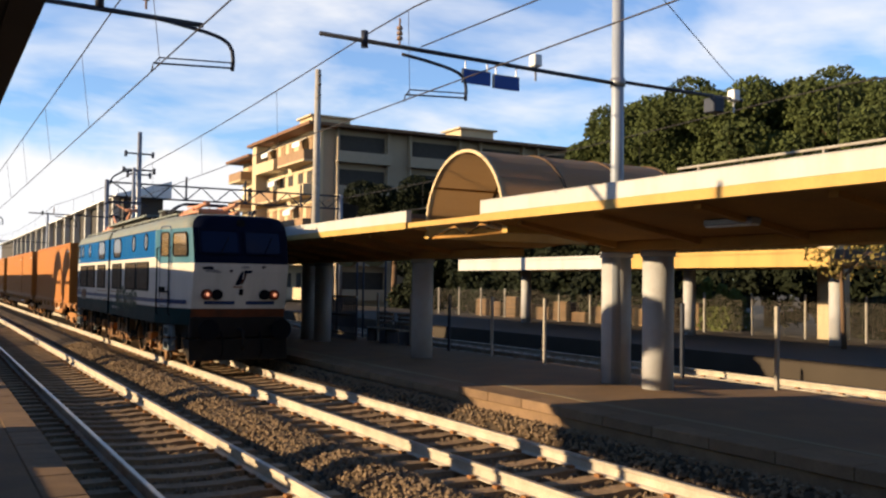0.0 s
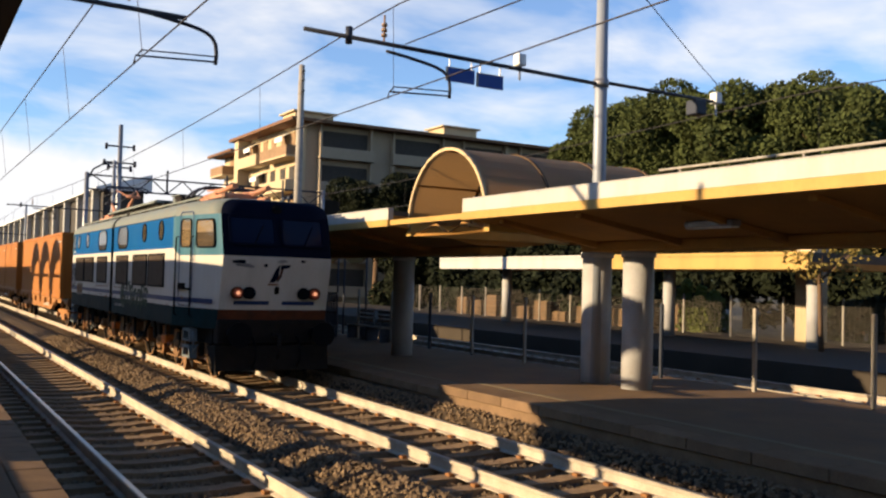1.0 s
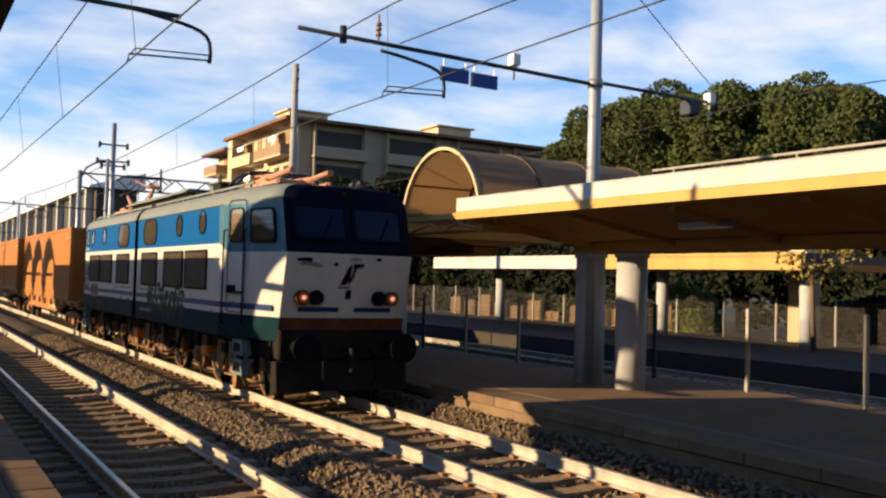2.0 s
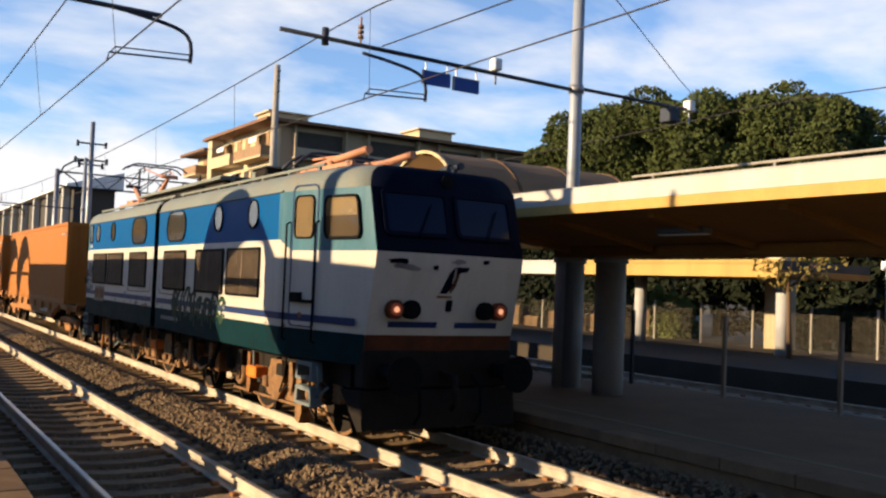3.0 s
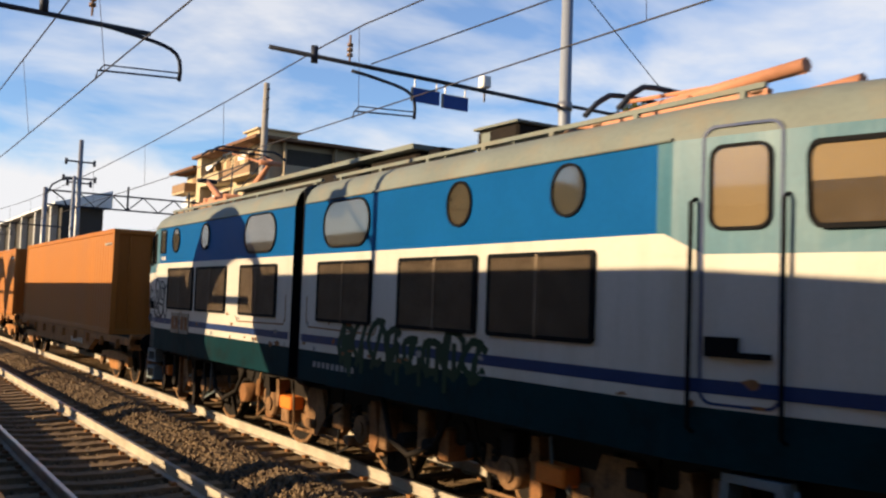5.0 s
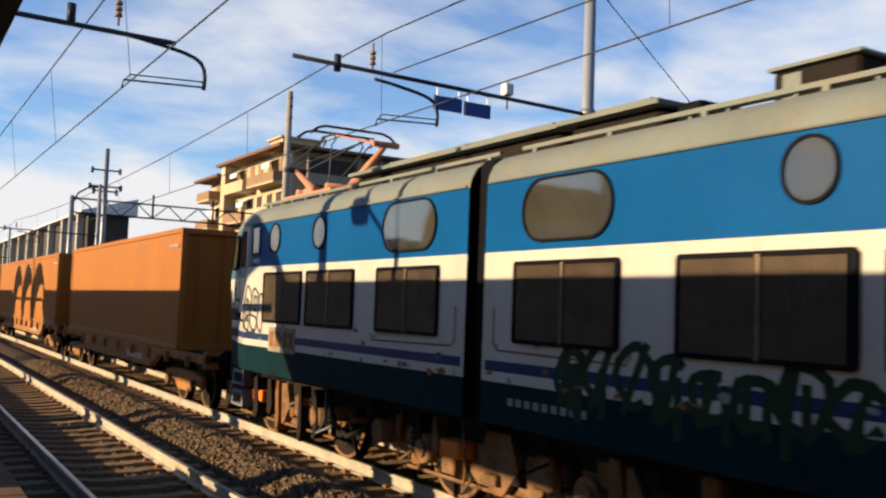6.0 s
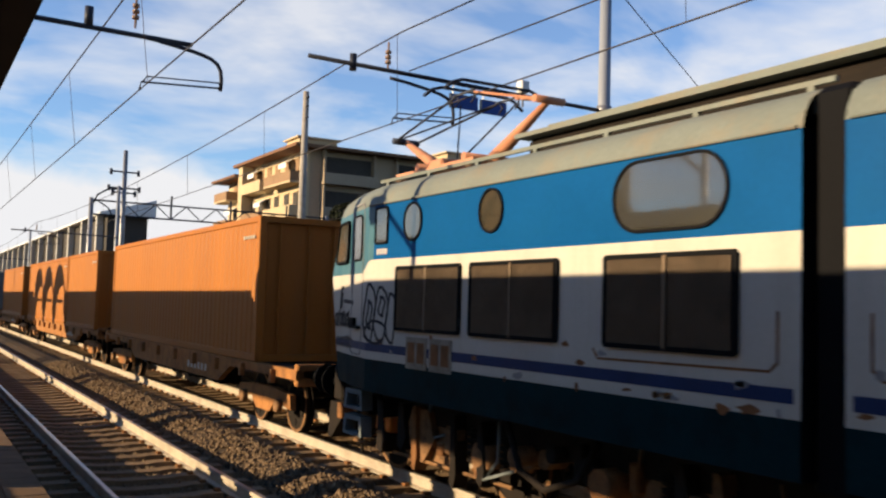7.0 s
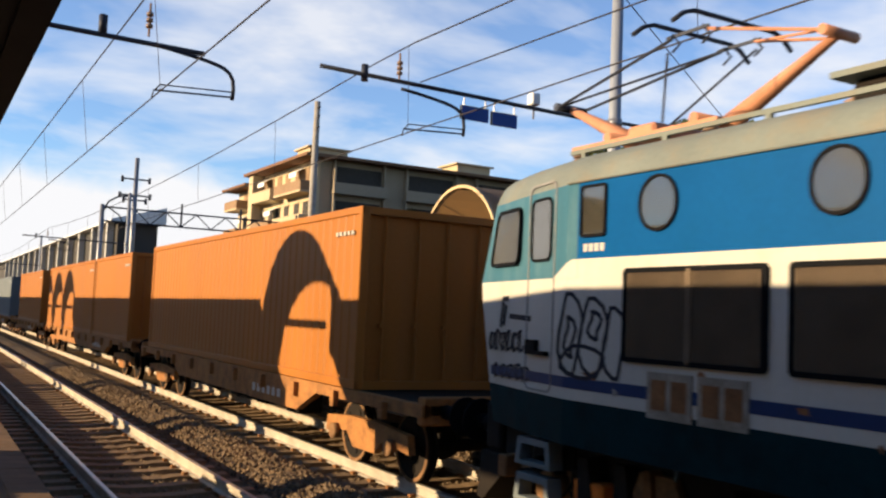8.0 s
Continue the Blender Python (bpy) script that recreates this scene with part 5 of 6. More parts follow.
    bm = BM(); prism(bm, [(sgn * y, z) for y, z in ((-0.045, 2.10), (0.0, 2.10), (0.055, 2.20), (0.075, 2.33), (0.045, 2.33), (0.02, 2.21))], "x", -0.02, 0.010)
    on_front(bm, sgn); part("emblem_stripe", bm, M_BEAM, loco, "dull red stripe in the emblem")
    bm = BM(); cyl(bm, (sgn * 8.30, 0, 3.56), (sgn * 8.585, 0, 3.56), 0.10, 16); cyl(bm, (sgn * 8.585, 0, 3.56), (sgn * 8.60, 0, 3.56), 0.075, 16)
    part("top_lamp", bm, M_BLACK, loco, "small round lamp between the brows")
    rp = random.Random(31 + sgn)
    for k in range(9):
        y, z, w = rp.uniform(-0.95, 0.8), rp.uniform(2.36, 2.52), rp.uniform(0.05, 0.16)
        bm = BM()
        pts = [(y + w * math.cos(a) * rp.uniform(0.5, 1.2), z + 0.035 * math.sin(a) * rp.uniform(0.5, 1.3)) for a in np.linspace(0, 6.283, 8, endpoint=False)]
        prism(bm, pts, "x", -0.02, 0.005)
        on_front(bm, sgn)
        part("peeled_patch", bm, M_LNAVY if k % 2 else M_GRAFF_W, loco)
    bm = BM(); box(bm, -0.02, 0.004, -0.20, 0.02, 2.00, 2.035); on_front(bm, sgn); part("emblem_bar", bm, M_RUST, loco)
    bm = BM(); box(bm, -0.03, 0.03, -0.05, 0.05, 1.82, 1.98, bev=0.02); on_front(bm, sgn); part("socket", bm, M_BLACK, loco)
    bm = BM(); box(bm, *sorted((sgn * 8.30, sgn * 8.60)), -1.16, 1.16, 0.80, 1.30, bev=0.03); part("buffer_beam", bm, M_UNDER, loco, "grimy buffer beam, darkened to near black for shade")
    bm = BM()
    prism(bm, [(sgn * 8.0, 0.75), (sgn * 8.60, 0.78), (sgn * 8.66, 0.28), (sgn * 8.55, 0.26)], "y", -1.2, 1.2); part("rail_guard", bm, M_UNDER, loco)
    bm = BM(); tube(bm, [(sgn * 8.6, 0, 1.0), (sgn * 8.95, 0, 0.98), (sgn * 8.98, 0, 0.65), (sgn * 8.9, 0, 0.55)], 0.045, 8); part("coupling", bm, M_UNDER, loco)
    for s in (-0.45, 0.5):
        bm = BM(); tube(bm, [(sgn * 8.6, s, 0.95), (sgn * 8.82, s, 0.8), (sgn * 8.84, s, 0.5), (sgn * 8.7, s, 0.35)], 0.025, 6)
        part("brake_hose", bm, M_BLACK, loco)
    def sx(a, b):
        return sorted((sgn * a, sgn * b))
    for side in (-1, 1):
        for a, b in ((0.68, 2.12), (2.74, 4.24), (4.42, 5.90)):
            grille(loco, *sx(a, b), 1.88, 2.64, side)
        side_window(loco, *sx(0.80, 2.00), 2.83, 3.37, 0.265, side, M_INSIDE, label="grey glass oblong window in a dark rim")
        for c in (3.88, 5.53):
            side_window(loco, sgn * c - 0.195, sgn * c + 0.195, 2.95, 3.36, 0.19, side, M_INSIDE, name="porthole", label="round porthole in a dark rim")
        # cab door, its window, rails and step
        d0, d1 = sx(6.96, 7.52)
        bm = BM(); ring_prism(bm, rounded(d0 - 0.02, d1 + 0.02, 1.52, 3.50, 0.10), rounded(d0, d1, 1.54, 3.48, 0.09), "y", side * W, side * (W + 0.006))
        door = part("cab_door", bm, M_LSTRIPE if sgn > 0 else M_GRAFF_W, loco, "cab door with dark seams")
        for x in (d0 - 0.06, d1 + 0.06) if sgn > 0 else ():
            bm = BM(); tube(bm, [(x, side * (W + 0.01), 2.98), (x, side * (W + 0.06), 2.95), (x, side * (W + 0.06), 1.35), (x, side * (W + 0.01), 1.32)], 0.016, 6)
            part("handrail", bm, M_BLACK, door)
        bm = BM(); e = sorted((side * W, side * (W + 0.05))); box(bm, d0 + 0.05, d1 - 0.05, *e, 1.86, 1.90); box(bm, d0 + 0.05, d0 + 0.28, *e, 1.90, 2.0)
        part("door_step", bm, M_BLACK, door)
        side_window(door, *sx(7.03, 7.44), 2.77, 3.33, 0.08, side, M_BLINDS if sgn > 0 else M_INSIDE, label="door window")
        draw_in(door)
        # cab side window follows the tapering wall
        f = part("cab_window", _cab_frame(sgn, side), M_BLACK, loco, "rounded cab side window with black seal")
        bm = BM(); _cab_poly(bm, sgn, side, 0.0, 0.022, 0.026); part("lining", bm, M_CABDIM if sgn > 0 else M_INSIDE, f)
        if sgn > 0:
            bm = BM(); _cab_poly(bm, sgn, side, -0.002, 0.027, 0.030, 0.28); part("sun_blind", bm, M_BLINDS, f, "pale pulled-down sun blind")
        bm = BM(); _cab_poly(bm, sgn, side, 0.0, 0.034, 0.038); g = part("pane", bm, M_CABGLASS, f); g.visible_shadow = False
        # stripes
        e = sorted((side * W, side * (W + 0.003)))
        bm = BM(); box(bm, *sx(0.22, 6.70), *e, 1.60, 1.70); box(bm, *sx(6.70, 8.42), *e, 1.60, 1.70); draw_in(part("stripe", bm, M_LSTRIPE, loco, "worn dark blue stripe"))
        # panel seam
        strokes(loco, [[(sgn * 0.35, 2.2), (sgn * 0.35, 1.86), (sgn * 0.42, 1.80), (sgn * 2.2, 1.78), (sgn * 2.26, 1.86)]], side, M_RUST, 0.010, 0.003, "panel_seam")
    # gutter along the roof edge and roof walkway boards
    for side in (-1, 1):
        bm = BM()
        cyl(bm, (sgn * 0.2, side * (W + 0.012), 3.43), (sgn * 6.7, side * (W + 0.012), 3.43), 0.014, 6)
        part("gutter", bm, M_LROOF, loco)
    bm = BM()
    for side in (-1, 1):
        box(bm, *sx(0.2, 7.2), *sorted((side * 1.16, side * 1.20)), 3.80, 3.84)
        for k in range(7):
            x = sgn * (0.4 + 1.1 * k); box(bm, x - 0.03, x + 0.03, *sorted((side * 1.16, side * 1.20)), 3.60, 3.80)
    part("roof_rail", bm, M_LROOF, loco, "thin roof edge rail")


def _cab_pts(sgn, side, grow, cut=0.0):
    pts = []
    for u, z in rounded(0.0 - grow, 1.0 + grow, 2.77 - grow, 3.29 + grow, 0.10 + grow * 0.8):
        x = 7.76 + 0.76 * u
        z = max(z, 2.77 + cut) if cut else z
        pts.append((x + nose_shift(x, z), W - drawn_in(x), z))
    return pts


def _cab_poly(bm, sgn, side, grow, o0, o1, cut=0.0):
    P = _cab_pts(sgn, side, grow, cut)
    A = [bm.verts.new((sgn * x, side * (y + o0), z)) for x, y, z in P]
    B = [bm.verts.new((sgn * x, side * (y + o1), z)) for x, y, z in P]
    n = len(P)
    bm.faces.new(A[::-1]); bm.faces.new(B)
    for i in range(n):
        bm.faces.new((A[i], A[(i + 1) % n], B[(i + 1) % n], B[i]))


def _cab_frame(sgn, side):
    bm = BM()
    O, I = _cab_pts(sgn, side, 0.035), _cab_pts(sgn, side, 0.0)
    rows = [[bm.verts.new((sgn * x, side * (y + o), z)) for x, y, z in P] for P, o in ((O, -0.01), (O, 0.046), (I, 0.046), (I, -0.01))]
    n = len(O)
    for k in range(4):
        r, s = rows[k], rows[(k + 1) % 4]
        for i in range(n):
            bm.faces.new((r[i], r[(i + 1) % n], s[(i + 1) % n], s[i]))
    return bm


M_SCREEN = material("windscreen_glass", (0.002, 0.004, 0.018), 0.10, var=0.1, scale=2, bump=0, spec=0.14)


def build_loco():
    loco = thing("electric_locomotive", "articulated electric locomotive in worn blue and white livery", "locomotive", at=pose(travel(0), TRACK_Y, 0))
    loco_half(loco, 1)
    loco_half(loco, -1)
    bm = BM(); box(bm, -0.16, 0.16, -W + 0.10, W - 0.10, 1.0, 3.70, bev=0.05); part("joint_bellows", bm, M_BLACK, loco, "black bellows between the body halves")
    bm = BM(); box(bm, -8.2, 8.2, -1.15, 1.15, 0.78, 1.12); part("frame", bm, M_UNDER, loco)
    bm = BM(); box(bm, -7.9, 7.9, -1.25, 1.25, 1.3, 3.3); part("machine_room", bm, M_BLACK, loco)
    # bogies
    for cx in (-5.85, 0.0, 5.85):
        bm = BM()
        for s in (-1, 1):
            prism(bm, [(cx - 2.2, 0.62), (cx - 1.9, 0.86), (cx + 1.9, 0.86), (cx + 2.2, 0.62), (cx + 2.0, 0.52), (cx + 0.8, 0.58), (cx + 0.5, 0.36), (cx - 0.5, 0.36), (cx - 0.8, 0.58), (cx - 2.0, 0.52)], "y", s * 1.02, s * 1.14)
        bg = part("bogie", bm, M_BOGIE, loco, "dirty brown bogie frame")
        for dx in (-1.425, 1.425):
            wheelset(loco, cx + dx, 0.625)
            for s in (-1, 1):
                bm = BM(); cyl(bm, (cx + dx, s * 1.10, 0.60), (cx + dx, s * 1.30, 0.60), 0.17, 14); cyl(bm, (cx + dx, s * 1.30, 0.60), (cx + dx, s * 1.33, 0.60), 0.10, 10)
                part("axle_box", bm, M_BOGIE, bg)
                for k in (-0.32, 0.32):
                    bm = BM()
                    for i in range(5):
                        cyl(bm, (cx + dx + k, s * 1.16, 0.50 + 0.07 * i), (cx + dx + k, s * 1.16, 0.54 + 0.07 * i), 0.085, 10)
                    cyl(bm, (cx + dx + k, s * 1.16, 0.48), (cx + dx + k, s * 1.16, 0.86), 0.05, 8)
                    part("spring", bm, M_UNDER, bg)
        for s in (-1, 1):
            bm = BM(); prism(bm, [(cx - 0.20, 0.95), (cx + 0.20, 0.95), (cx + 0.34, 0.62), (cx + 0.10, 0.34), (cx - 0.10, 0.34), (cx - 0.34, 0.62)], "y", s * 1.16, s * 1.24); part("guide_plate", bm, M_BOGIE, bg)
            bm = BM(); box(bm, cx - 0.95, cx - 0.55, *sorted((s * 1.15, s * 1.36)), 0.60, 0.78, bev=0.02); part("sand_box_lid", bm, M_ORANGE, bg, "bright orange cover")
            bm = BM(); box(bm, cx + 0.66, cx + 0.92, *sorted((s * 1.14, s * 1.30)), 0.52, 0.84, bev=0.03); part("sand_box", bm, M_BOGIE, bg)
            bm = BM(); cyl(bm, (cx + 2.05, s * 1.1, 0.80), (cx + 2.15, s * 0.95, 0.12), 0.03, 6); part("sand_pipe", bm, M_UNDER, bg)
            bm = BM(); cyl(bm, (cx - 2.05, s * 1.1, 0.80), (cx - 2.15, s * 0.95, 0.12), 0.03, 6); part("sand_pipe", bm, M_UNDER, bg)
    # brake rigging and small gear hung on the bogies
    rng = random.Random(14)
    for cx in (-5.85, 0.0, 5.85):
        for s in (-1, 1):
            for k in range(13):
                x = cx - 2.1 + 0.33 * k + rng.uniform(-0.08, 0.08)
                y0, y1 = s * 1.12, s * rng.uniform(1.20, 1.38)
                z = rng.uniform(0.30, 0.75)
                bm, kind = BM(), rng.random()
                if kind < 0.3:
                    tube(bm, [(x, y1, 1.02), (x + rng.uniform(-0.1, 0.1), y1, z + 0.1), (x + rng.uniform(-0.3, 0.3), y1, z - 0.12), (x + rng.uniform(0.2, 0.4), y1, z + 0.05)], 0.018, 6)
                    part("hose", bm, rng.choice((M_STEP, M_UNDER, M_BOGIE)), loco)
                elif kind < 0.65:
                    w = rng.uniform(0.03, 0.07)
                    prism(bm, [(x - w, 0.98), (x + w, 0.98), (x + 2.2 * w, z), (x + w, z - 0.16), (x - w, z - 0.12)], "y", y0, y1)
                    part("brake_hanger", bm, rng.choice((M_BOGIE, M_RUST, M_UNDER)), loco)
                else:
                    box(bm, x - rng.uniform(0.05, 0.14), x + rng.uniform(0.05, 0.14), *sorted((y0, y1)), z, z + rng.uniform(0.10, 0.26), bev=0.015)
                    part("gear_box", bm, rng.choice((M_BOGIE, M_BOGIE, M_UNDER, M_RUST)), loco)
            bm = BM(); cyl(bm, (cx - 1.9, s * 1.20, 0.33), (cx + 1.9, s * 1.20, 0.36), 0.022, 6)
            part("brake_rod", bm, M_BOGIE, loco)
    # boxes and tanks between the bogies
    rng = random.Random(4)
    for cx in (-2.95, 2.95):
        for s in (-1, 1):
            for k in range(8):
                x = cx - 1.0 + 0.25 * k
                bm = BM()
                if rng.random() < 0.4:
                    zc, rr = rng.uniform(0.6, 0.82), rng.uniform(0.08, 0.15)
                    cyl(bm, (x, s * 0.95, zc), (x, s * rng.uniform(1.15, 1.38), zc), rr, 12)
                else:
                    box(bm, x, x + rng.uniform(0.12, 0.24), *sorted((s * 0.95, s * rng.uniform(1.15, 1.42))), rng.uniform(0.42, 0.72), rng.uniform(0.85, 1.0), bev=0.02)
                part("equipment_box", bm, rng.choice((M_BOGIE, M_UNDER, M_UNDER, M_BOGIE, M_RUST)), loco)
            bm = BM(); tube(bm, [(cx - 0.9, s * 1.35, 1.05), (cx - 0.6, s * 1.40, 0.62), (cx - 0.2, s * 1.40, 0.50), (cx + 0.25, s * 1.36, 0.66), (cx + 0.45, s * 1.3, 1.02)], 0.035, 8); part("cable", bm, M_UNDER, loco)
    # cab steps
    for sgn in (-1, 1):
        for s in (-1, 1):
            bm = BM()
            for z in (0.46, 0.80):
                ring_prism(bm, [(sgn * 7.05, z), (sgn * 7.62, z), (sgn * 7.58, z + 0.26), (sgn * 7.08, z + 0.26)], [(sgn * 7.12, z + 0.04), (sgn * 7.55, z + 0.04), (sgn * 7.52, z + 0.20), (sgn * 7.14, z + 0.20)], "y", s * 1.28, s * 1.44)
            part("cab_steps", bm, M_STEP, loco, "pale metal cab steps")
    # roof gear
    pantograph(loco, 5.7, False, 1)
    pantograph(loco, -6.95, True, -1)
    for x0, x1, z1, y0, y1, mt in ((-4.4, 0.30, 4.04, -0.80, 0.80, M_LROOF), (0.46, 1.72, 4.05, -0.80, 0.80, M_LROOF)):
        bm = BM(); box(bm, x0, x1, y0, y1, 3.74, z1, bev=0.05); r = part("roof_housing", bm, M_UNDER, loco, "flat roof equipment housing")
        bm = BM(); box(bm, x0 - 0.08, x1 + 0.08, y0 - 0.12, y1 + 0.12, z1 + 0.003, z1 + 0.05); box(bm, x0 + 0.4, x1 - 0.1, y0 - 0.02, y1 + 0.02, z1 + 0.052, z1 + 0.10); part("cover", bm, M_LROOF, r)
    for x, y in ((3.95, -0.3), (4.25, 0.35), (-4.8, -0.2)):
        bm = BM()
        for k in range(4):
            cyl(bm, (x, y, 3.80 + 0.07 * k), (x, y, 3.845 + 0.07 * k), 0.08, 10)
        cyl(bm, (x, y, 3.70), (x, y, 4.10), 0.035, 8)
        part("roof_insulator", bm, M_PORCELAIN, loco)
    bm = BM(); tube(bm, [(3.95, -0.3, 4.1), (4.25, 0.35, 4.1), (5.0, 0.2, 4.2)], 0.02, 6); tube(bm, [(-4.8, -0.2, 4.1), (-4.3, 0, 4.2)], 0.02, 6); part("roof_conductor", bm, M_PANTO, loco)
    for x in (8.05, 7.75):
        bm = BM(); cyl(bm, (x - 0.1, 0.45, 3.86), (x + 0.15, 0.45, 3.87), 0.025, 10, r1=0.055); cyl(bm, (x, 0.45, 3.72), (x, 0.45, 3.88), 0.03, 6); part("horn", bm, M_DARKSTEEL, loco)
    bm = BM(); box(bm, 2.85, 3.62, -0.70, 0.70, 3.74, 4.14, bev=0.03); rb = part("resistor_box", bm, M_UNDER, loco, "dark box with pale lid on the roof")
    bm = BM(); box(bm, 2.82, 3.65, -0.73, 0.73, 4.143, 4.17); part("lid", bm, M_LROOF, rb)
    bm = BM(); box(bm, 2.95, 3.12, -0.706, -0.698, 3.80, 4.10); part("panel", bm, M_LROOF, rb, "pale side panel")
    # junction box, air cylinder and the edge rail of the roof
    bm = BM(); box(bm, 1.83, 2.12, -0.72, 0.72, 3.74, 4.06, bev=0.02); part("junction_box", bm, M_BLACK, loco, "black box on the roof")
    for k in range(5):
        bm = BM(); cyl(bm, (1.08 + 0.19 * k, -0.93, 3.80), (1.08 + 0.19 * k, -0.80, 3.82), 0.03, 8); part("porcelain_bushing", bm, M_PORCELAIN, loco)
    bm = BM(); cyl(bm, (2.16, -0.35, 3.90), (2.62, -0.35, 3.88), 0.10, 12); box(bm, 2.22, 2.30, -0.45, -0.25, 3.70, 3.98); box(bm, 2.48, 2.54, -0.45, -0.25, 3.70, 3.96); part("air_cylinder", bm, M_BLACK, loco, "black air cylinder on the roof")
    bm = BM(); box(bm, 2.24, 4.70, -1.03, -0.95, 3.845, 3.88)
    for x in (2.26, 2.66, 3.30, 3.95, 4.62):
        box(bm, x, x + 0.03, -1.01, -0.97, 3.62, 3.85)
    part("edge_rail", bm, M_LROOF, loco, "pale rail along the roof edge")
    # rust and scraped paint along the lower side
    rr = random.Random(55)
    for k in range(46):
        x, z = rr.choice((rr.uniform(-6.4, -0.3), rr.uniform(-6.4, -0.3), rr.uniform(0.3, 8.0))), rr.choice((rr.uniform(1.50, 1.56), rr.uniform(1.52, 1.9)))
        w, h = rr.uniform(0.02, 0.12), rr.uniform(0.012, 0.05)
        pts = [(x + w * math.cos(a) * rr.uniform(0.4, 1.2), z + h * math.sin(a) * rr.uniform(0.4, 1.3)) for a in np.linspace(0, 6.283, 9, endpoint=False)]
        if x > 7.8:
            continue
        bm = BM(); prism(bm, pts, "y", -W + 0.002, -W - 0.0045)
        part("rust_patch", bm, rr.choice((M_RUST, M_GRAFF_W, M_RUST)), loco)
    # painted tags
    rng = random.Random(9)
    def scribble(x, z, n, w, h):
        out = []
        for i in range(n):
            xa = x + i * w * 1.1
            k = rng.uniform(0.7, 1.15)
            out.append([(xa + w * (0.5 + 0.55 * math.cos(a) + 0.08 * math.sin(3 * a + i)), z + h * k * (0.5 + 0.5 * math.sin(a * rng.choice((1, 1)))))
                        for a in np.linspace(rng.uniform(0, 1.5), rng.uniform(4.6, 6.4), 13)])
            out.append([(xa + w * rng.uniform(0.1, 0.4), z - h * 0.1), (xa + w * rng.uniform(0.3, 0.9), z + h * k)])
        return out
    tag = scribble(1.36, 1.46, 8, 0.35, 0.44)
    for k in range(16):
        x = rng.uniform(1.4, 4.4)
        tag.append([(x, rng.uniform(1.62, 1.80)), (x + rng.uniform(-0.02, 0.02), rng.uniform(1.28, 1.44))])
    strokes(loco, tag, -1, M_GRAFF_G, 0.040, label="smeared dark green painted tag")
    loops = []
    for cx, cz, rx, rz in ((-6.62, 2.08, 0.16, 0.36), (-6.30, 2.06, 0.18, 0.34), (-6.02, 2.02, 0.13, 0.30), (-6.45, 1.84, 0.30, 0.14), (-6.62, 2.05, 0.06, 0.18), (-6.28, 2.16, 0.07, 0.12)):
        loops.append([(cx + rx * math.cos(a) + 0.03 * math.sin(3 * a), cz + rz * math.sin(a)) for a in np.linspace(0, 6.283, 15)])
    strokes(loco, loops, -1, M_GRAFF_K, 0.018, 0.005, label="black outlined bubble tag")
    draw_in(strokes(loco, scribble(-8.50, 1.88, 6, 0.14, 0.17), -1, M_GRAFF_K, 0.014, 0.005, label="small black scribbled tag"))
    draw_in(strokes(loco, scribble(-8.35, 1.60, 5, 0.17, 0.15), -1, M_GRAFF_K, 0.012, 0.005))
    draw_in(strokes(loco, [[(-8.20, 2.12), (-8.14, 2.40), (-8.02, 2.40)], [(-8.12, 2.14), (-8.07, 2.32)], [(-7.95, 2.22), (-7.45, 2.20)]], -1, M_GRAFF_K, 0.026, 0.005, "emblem", "dark slanting emblem and faded lettering bar"))
    for x0, x1 in ((-5.60, -5.12), (-5.06, -4.58)):
        bm = BM(); box(bm, x0, x1, -W - 0.012, -W, 1.46, 1.82)
        part("vent_panel", bm, M_HATCH, loco, "dented grey hatch panel")
    for x0 in (-5.55, -5.33, -5.01, -4.79):
        bm = BM(); box(bm, x0, x0 + 0.16, -W - 0.016, -W - 0.012, 1.53, 1.76)
        part("hatch_vent", bm, M_RUST, loco)
    for i in range(9):
        bm = BM(); box(bm, 0.62 + 0.13 * i, 0.70 + 0.13 * i, -W - 0.003, -W, 1.30, 1.37)
        part("marking_bar", bm, M_GRAFF_W, loco)
    for i in range(4):
        bm = BM(); box(bm, -6.46 + 0.075 * i, -6.41 + 0.075 * i, -W - 0.003, -W, 2.80, 2.87)
        part("marking_bar", bm, M_LWHITE, loco)
    for x0, x1, z0, z1 in ((-6.48, -6.18, 2.95, 3.36),):
        side_window(loco, x0, x1, z0, z1, 0.02, -1, M_INSIDE, label="small square window")
    MOVERS.append((loco, 0.0))
    return loco


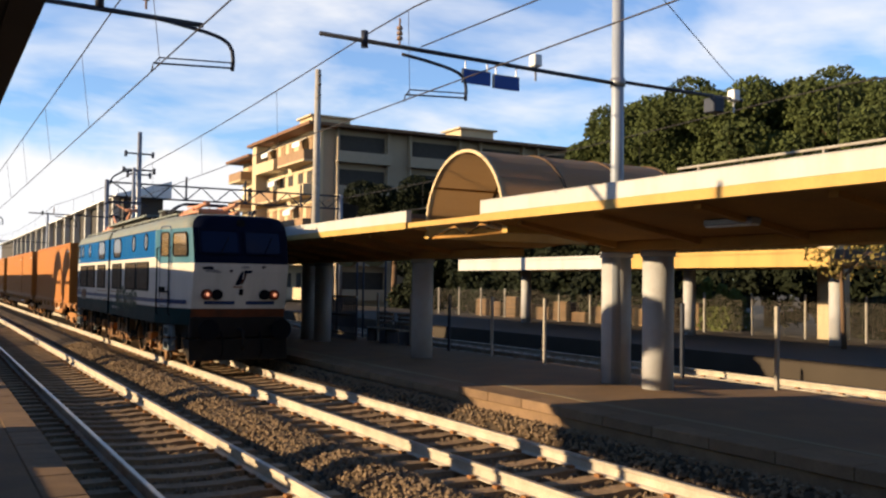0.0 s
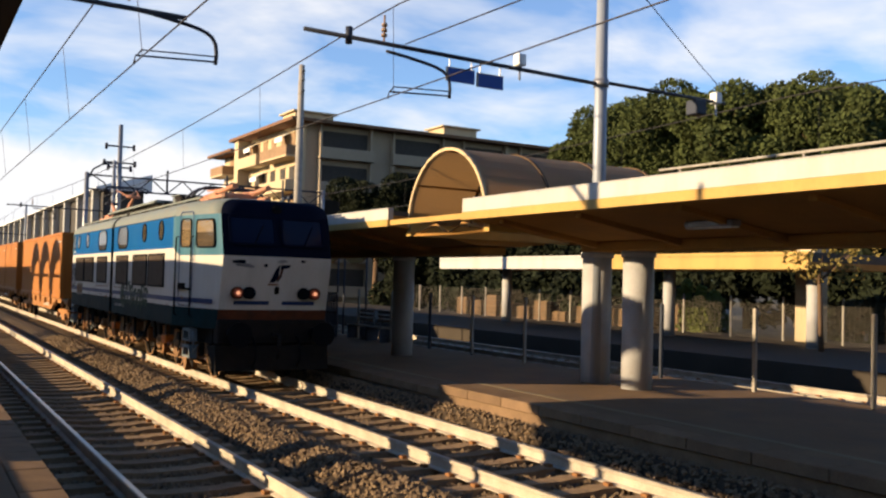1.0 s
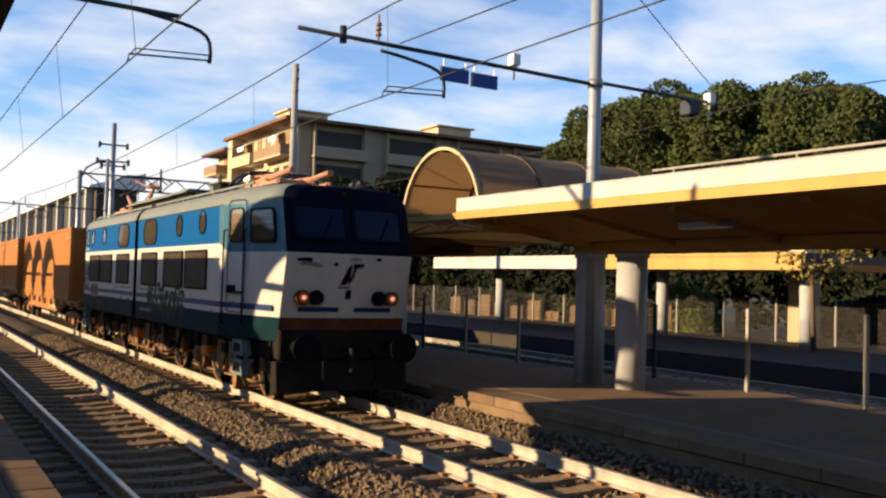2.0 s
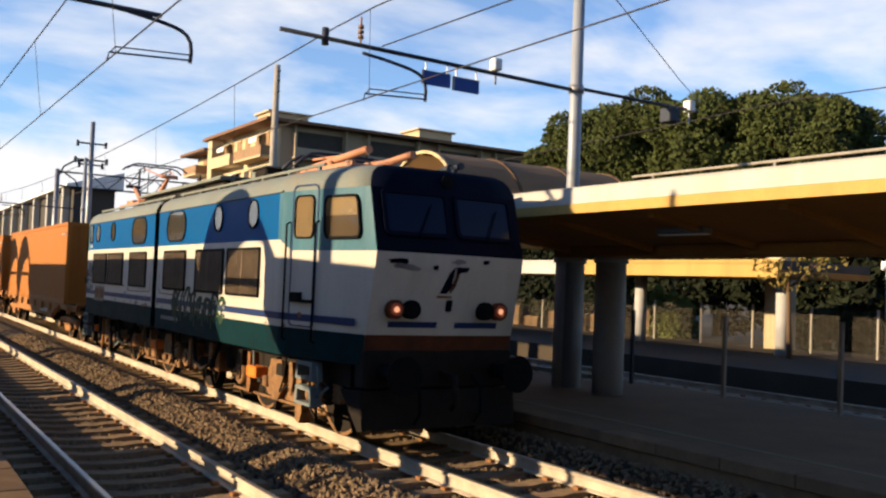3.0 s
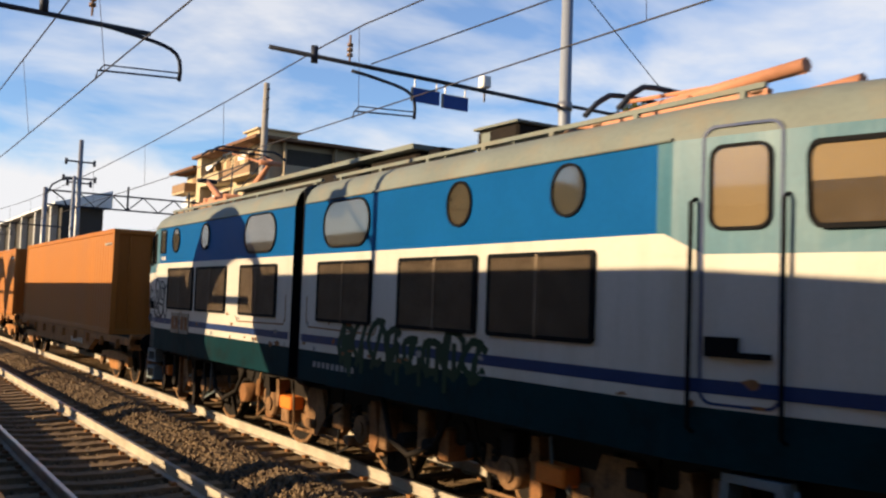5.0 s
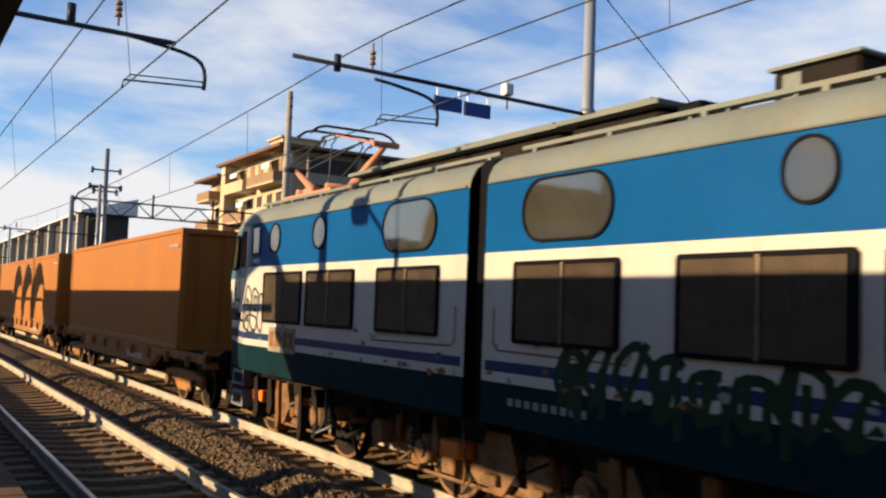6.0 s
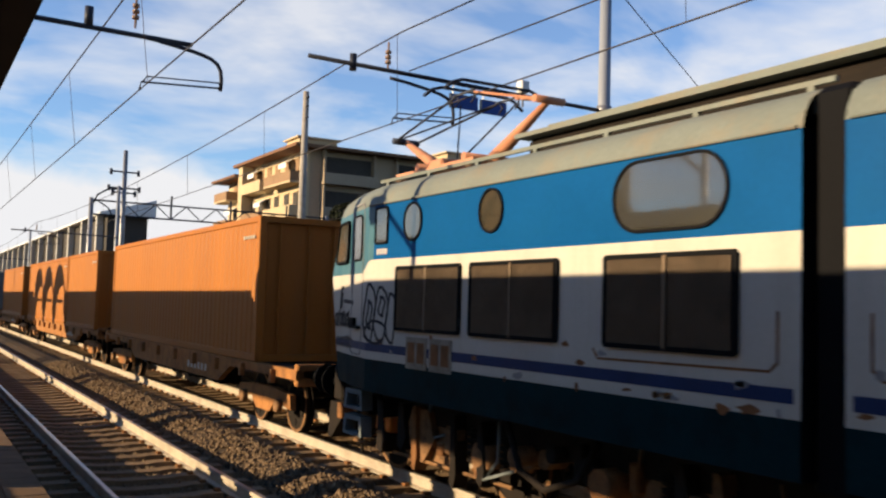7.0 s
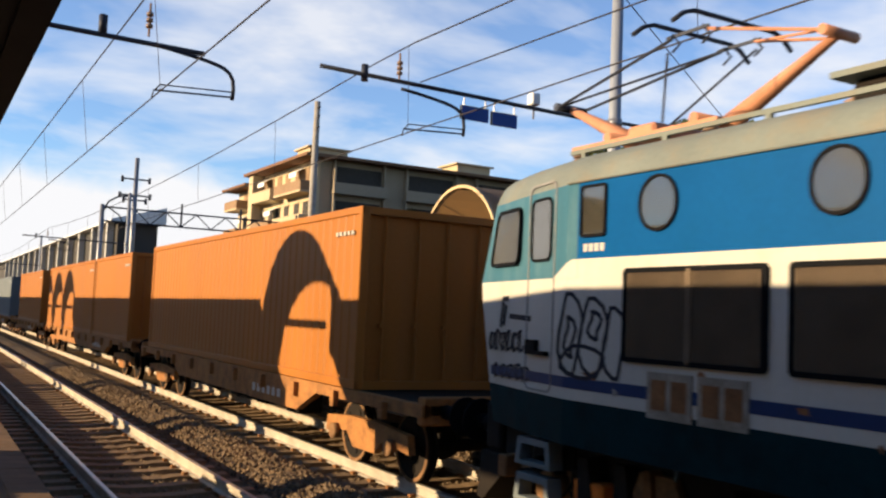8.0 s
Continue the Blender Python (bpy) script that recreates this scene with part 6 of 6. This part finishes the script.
# ------------------------------------------------------------------ wagons and containers
def container(x0, x1, mat, label):
    n = x1 - x0
    c = thing("freight_container", label, "container", at=pose(travel(0) + x0, TRACK_Y, 0), group="freight containers")
    w, z0, z1 = 1.22, 1.12, 3.72
    bm = BM(); box(bm, 0.10, n - 0.10, -w + 0.05, w - 0.05, z0 + 0.06, z1 - 0.05); part("body", bm, mat, c)
    for s in (-1, 1):
        bm = BM()
        k = int((n - 0.3) / 0.28)
        pts = []
        for i in range(k):
            x = 0.15 + i * (n - 0.3) / k
            d = (n - 0.3) / k
            pts += [(x, 0.036), (x + d * 0.30, 0.036), (x + d * 0.42, 0.022), (x + d * 0.88, 0.022)]
        lo = [bm.verts.new((x, s * (w - 0.055 + (y - 0.018) * 1.0 + 0.018), z0 + 0.12)) for x, y in pts]
        hi = [bm.verts.new((x, s * (w - 0.055 + (y - 0.018) * 1.0 + 0.018), z1 - 0.10)) for x, y in pts]
        for i in range(len(pts) - 1):
            bm.faces.new((lo[i], lo[i + 1], hi[i + 1], hi[i]))
        part("corrugated_side", bm, mat, c)
        for za, zb in ((z0, z0 + 0.13), (z1 - 0.11, z1)):
            bm = BM(); box(bm, 0.0, n, *sorted((s * (w - 0.06), s * w)), za, zb, bev=0.01); part("side_rail", bm, mat, c)
    for x in (0.0, n - 0.14):
        for s in (-1, 1):
            bm = BM(); box(bm, x, x + 0.14, *sorted((s * (w - 0.14), s * (w + 0.003))), z0, z1, bev=0.012); part("corner_post", bm, mat, c)
        for za, zb in ((z1 - 0.11, z1 - 0.002), (z0, z0 + 0.12)):
            bm = BM(); box(bm, x + 0.01, x + 0.13, -w + 0.14, w - 0.14, za, zb); part("end_sill", bm, mat, c)
    for k in range(4):
        y = (-0.8, -0.25, 0.25, 0.8)[k]
        bm = BM(); cyl(bm, (n - 0.06, y, z0 + 0.1), (n - 0.06, y, z1 - 0.1), 0.02, 6); box(bm, n - 0.08, n - 0.03, y - 0.06, y + 0.06, 2.0, 2.06); part("lock_rod", bm, mat, c)
    for i in range(5):
        bm = BM(); box(bm, n - 0.9 + 0.14 * i, n - 0.82 + 0.14 * i, -w - 0.006, -w + 0.02, 3.32, 3.38)
        part("marking_bar", bm, M_LWHITE, c)
    MOVERS.append((c, x0))
    return c


def wagon(x0, x1, label):
    n = x1 - x0
    w = thing("flat_wagon", label, "wagon", at=pose(travel(0) + x0, TRACK_Y, 0), group="flat wagons")
    for s in (-1, 1):
        bm = BM(); prism(bm, [(0.2, 0.95), (0.2, 1.11), (n - 0.2, 1.11), (n - 0.2, 0.95), (n - 3.6, 0.95), (n - 4.4, 0.62), (4.4, 0.62), (3.6, 0.95)], "y", s * 1.10, s * 1.22)
        part("side_beam", bm, M_WAGON, w, "rust brown side beam")
        for k in range(int(n / 1.6)):
            bm = BM(); box(bm, 0.7 + 1.6 * k, 0.82 + 1.6 * k, *sorted((s * 1.22, s * 1.30)), 0.84, 1.06); part("stake_bracket", bm, M_WAGON, w)
        for k in range(6):
            bm = BM(); box(bm, n - 6.6 + 0.26 * k, n - 6.45 + 0.26 * k, *sorted((s * 1.22, s * 1.223)), 0.74, 0.88)
            part("marking_bar", bm, M_LWHITE, w)
    bm = BM(); box(bm, 0.2, n - 0.2, -1.09, 1.09, 0.98, 1.10); part("deck", bm, M_UNDER, w)
    for e, d in ((0.2, -1), (n - 0.2, 1)):
        bm = BM(); box(bm, *sorted((e, e - d * 0.15)), -1.2, 1.2, 0.85, 1.20, bev=0.02); part("headstock", bm, M_WAGON, w)
        for s in (-1, 1):
            bm = BM(); cyl(bm, (e, s * 0.875, 1.02), (e + d * 0.45, s * 0.875, 1.02), 0.09, 12); cyl(bm, (e + d * 0.45, s * 0.875, 1.02), (e + d * 0.48, s * 0.875, 1.02), 0.23, 18); part("buffer", bm, M_BLACK, w)
    for c in (2.1, n - 2.1):
        for s in (-1, 1):
            bm = BM(); prism(bm, [(c - 1.35, 0.42), (c - 1.30, 0.66), (c - 0.5, 0.72), (c + 0.5, 0.72), (c + 1.30, 0.66), (c + 1.35, 0.42), (c + 0.6, 0.50), (c + 0.35, 0.30), (c - 0.35, 0.30), (c - 0.6, 0.50)], "y", s * 0.98, s * 1.08)
            bg = part("bogie_side", bm, M_WAGON, w, "brown cast bogie side frame")
            for dx in (-0.9, 0.9):
                bm = BM(); cyl(bm, (c + dx, s * 1.08, 0.46), (c + dx, s * 1.18, 0.46), 0.11, 12); part("axle_box", bm, M_BOGIE, bg)
        for dx in (-0.9, 0.9):
            wheelset(w, c + dx, 0.46)
    for k in range(5):
        x = 5.0 + (n - 10.0) * k / 4
        bm = BM(); box(bm, x - 0.30, x + 0.25, -1.05, -0.6, 0.50, 0.9, bev=0.03); part("brake_gear", bm, M_UNDER, w)
    MOVERS.append((w, x0))
    return w


def build_train():
    build_loco()
    wagon(-26.1, -9.75, "brown flat wagon carrying an orange container")
    container(-25.05, -11.95, M_CONT, "long orange corrugated container on a flat wagon")
    wagon(-46.9, -27.0, "brown flat wagon carrying orange containers")
    container(-34.0, -27.9, M_CONT, "short orange container on a flat wagon")
    container(-46.4, -34.2, M_CONT, "long weathered orange container on a flat wagon")
    wagon(-64.0, -47.6, "brown flat wagon carrying an orange container")
    container(-60.0, -49.4, M_CONT, "orange container on a flat wagon")
    wagon(-81.5, -64.8, "flat wagon carrying a grey container")
    container(-80.4, -66.2, M_CONTG, "dark grey container on a flat wagon")


build_train()


# ------------------------------------------------------------------ what moves
def motions():
    for ob, x0 in MOVERS:
        walk(ob, [(t, pose(s + x0, TRACK_Y, 0)) for t, s in TRAVEL])
    for w, r, x in WHEELS:
        walk(w, wheel_rows(r, x, 0, r, travel))


motions()
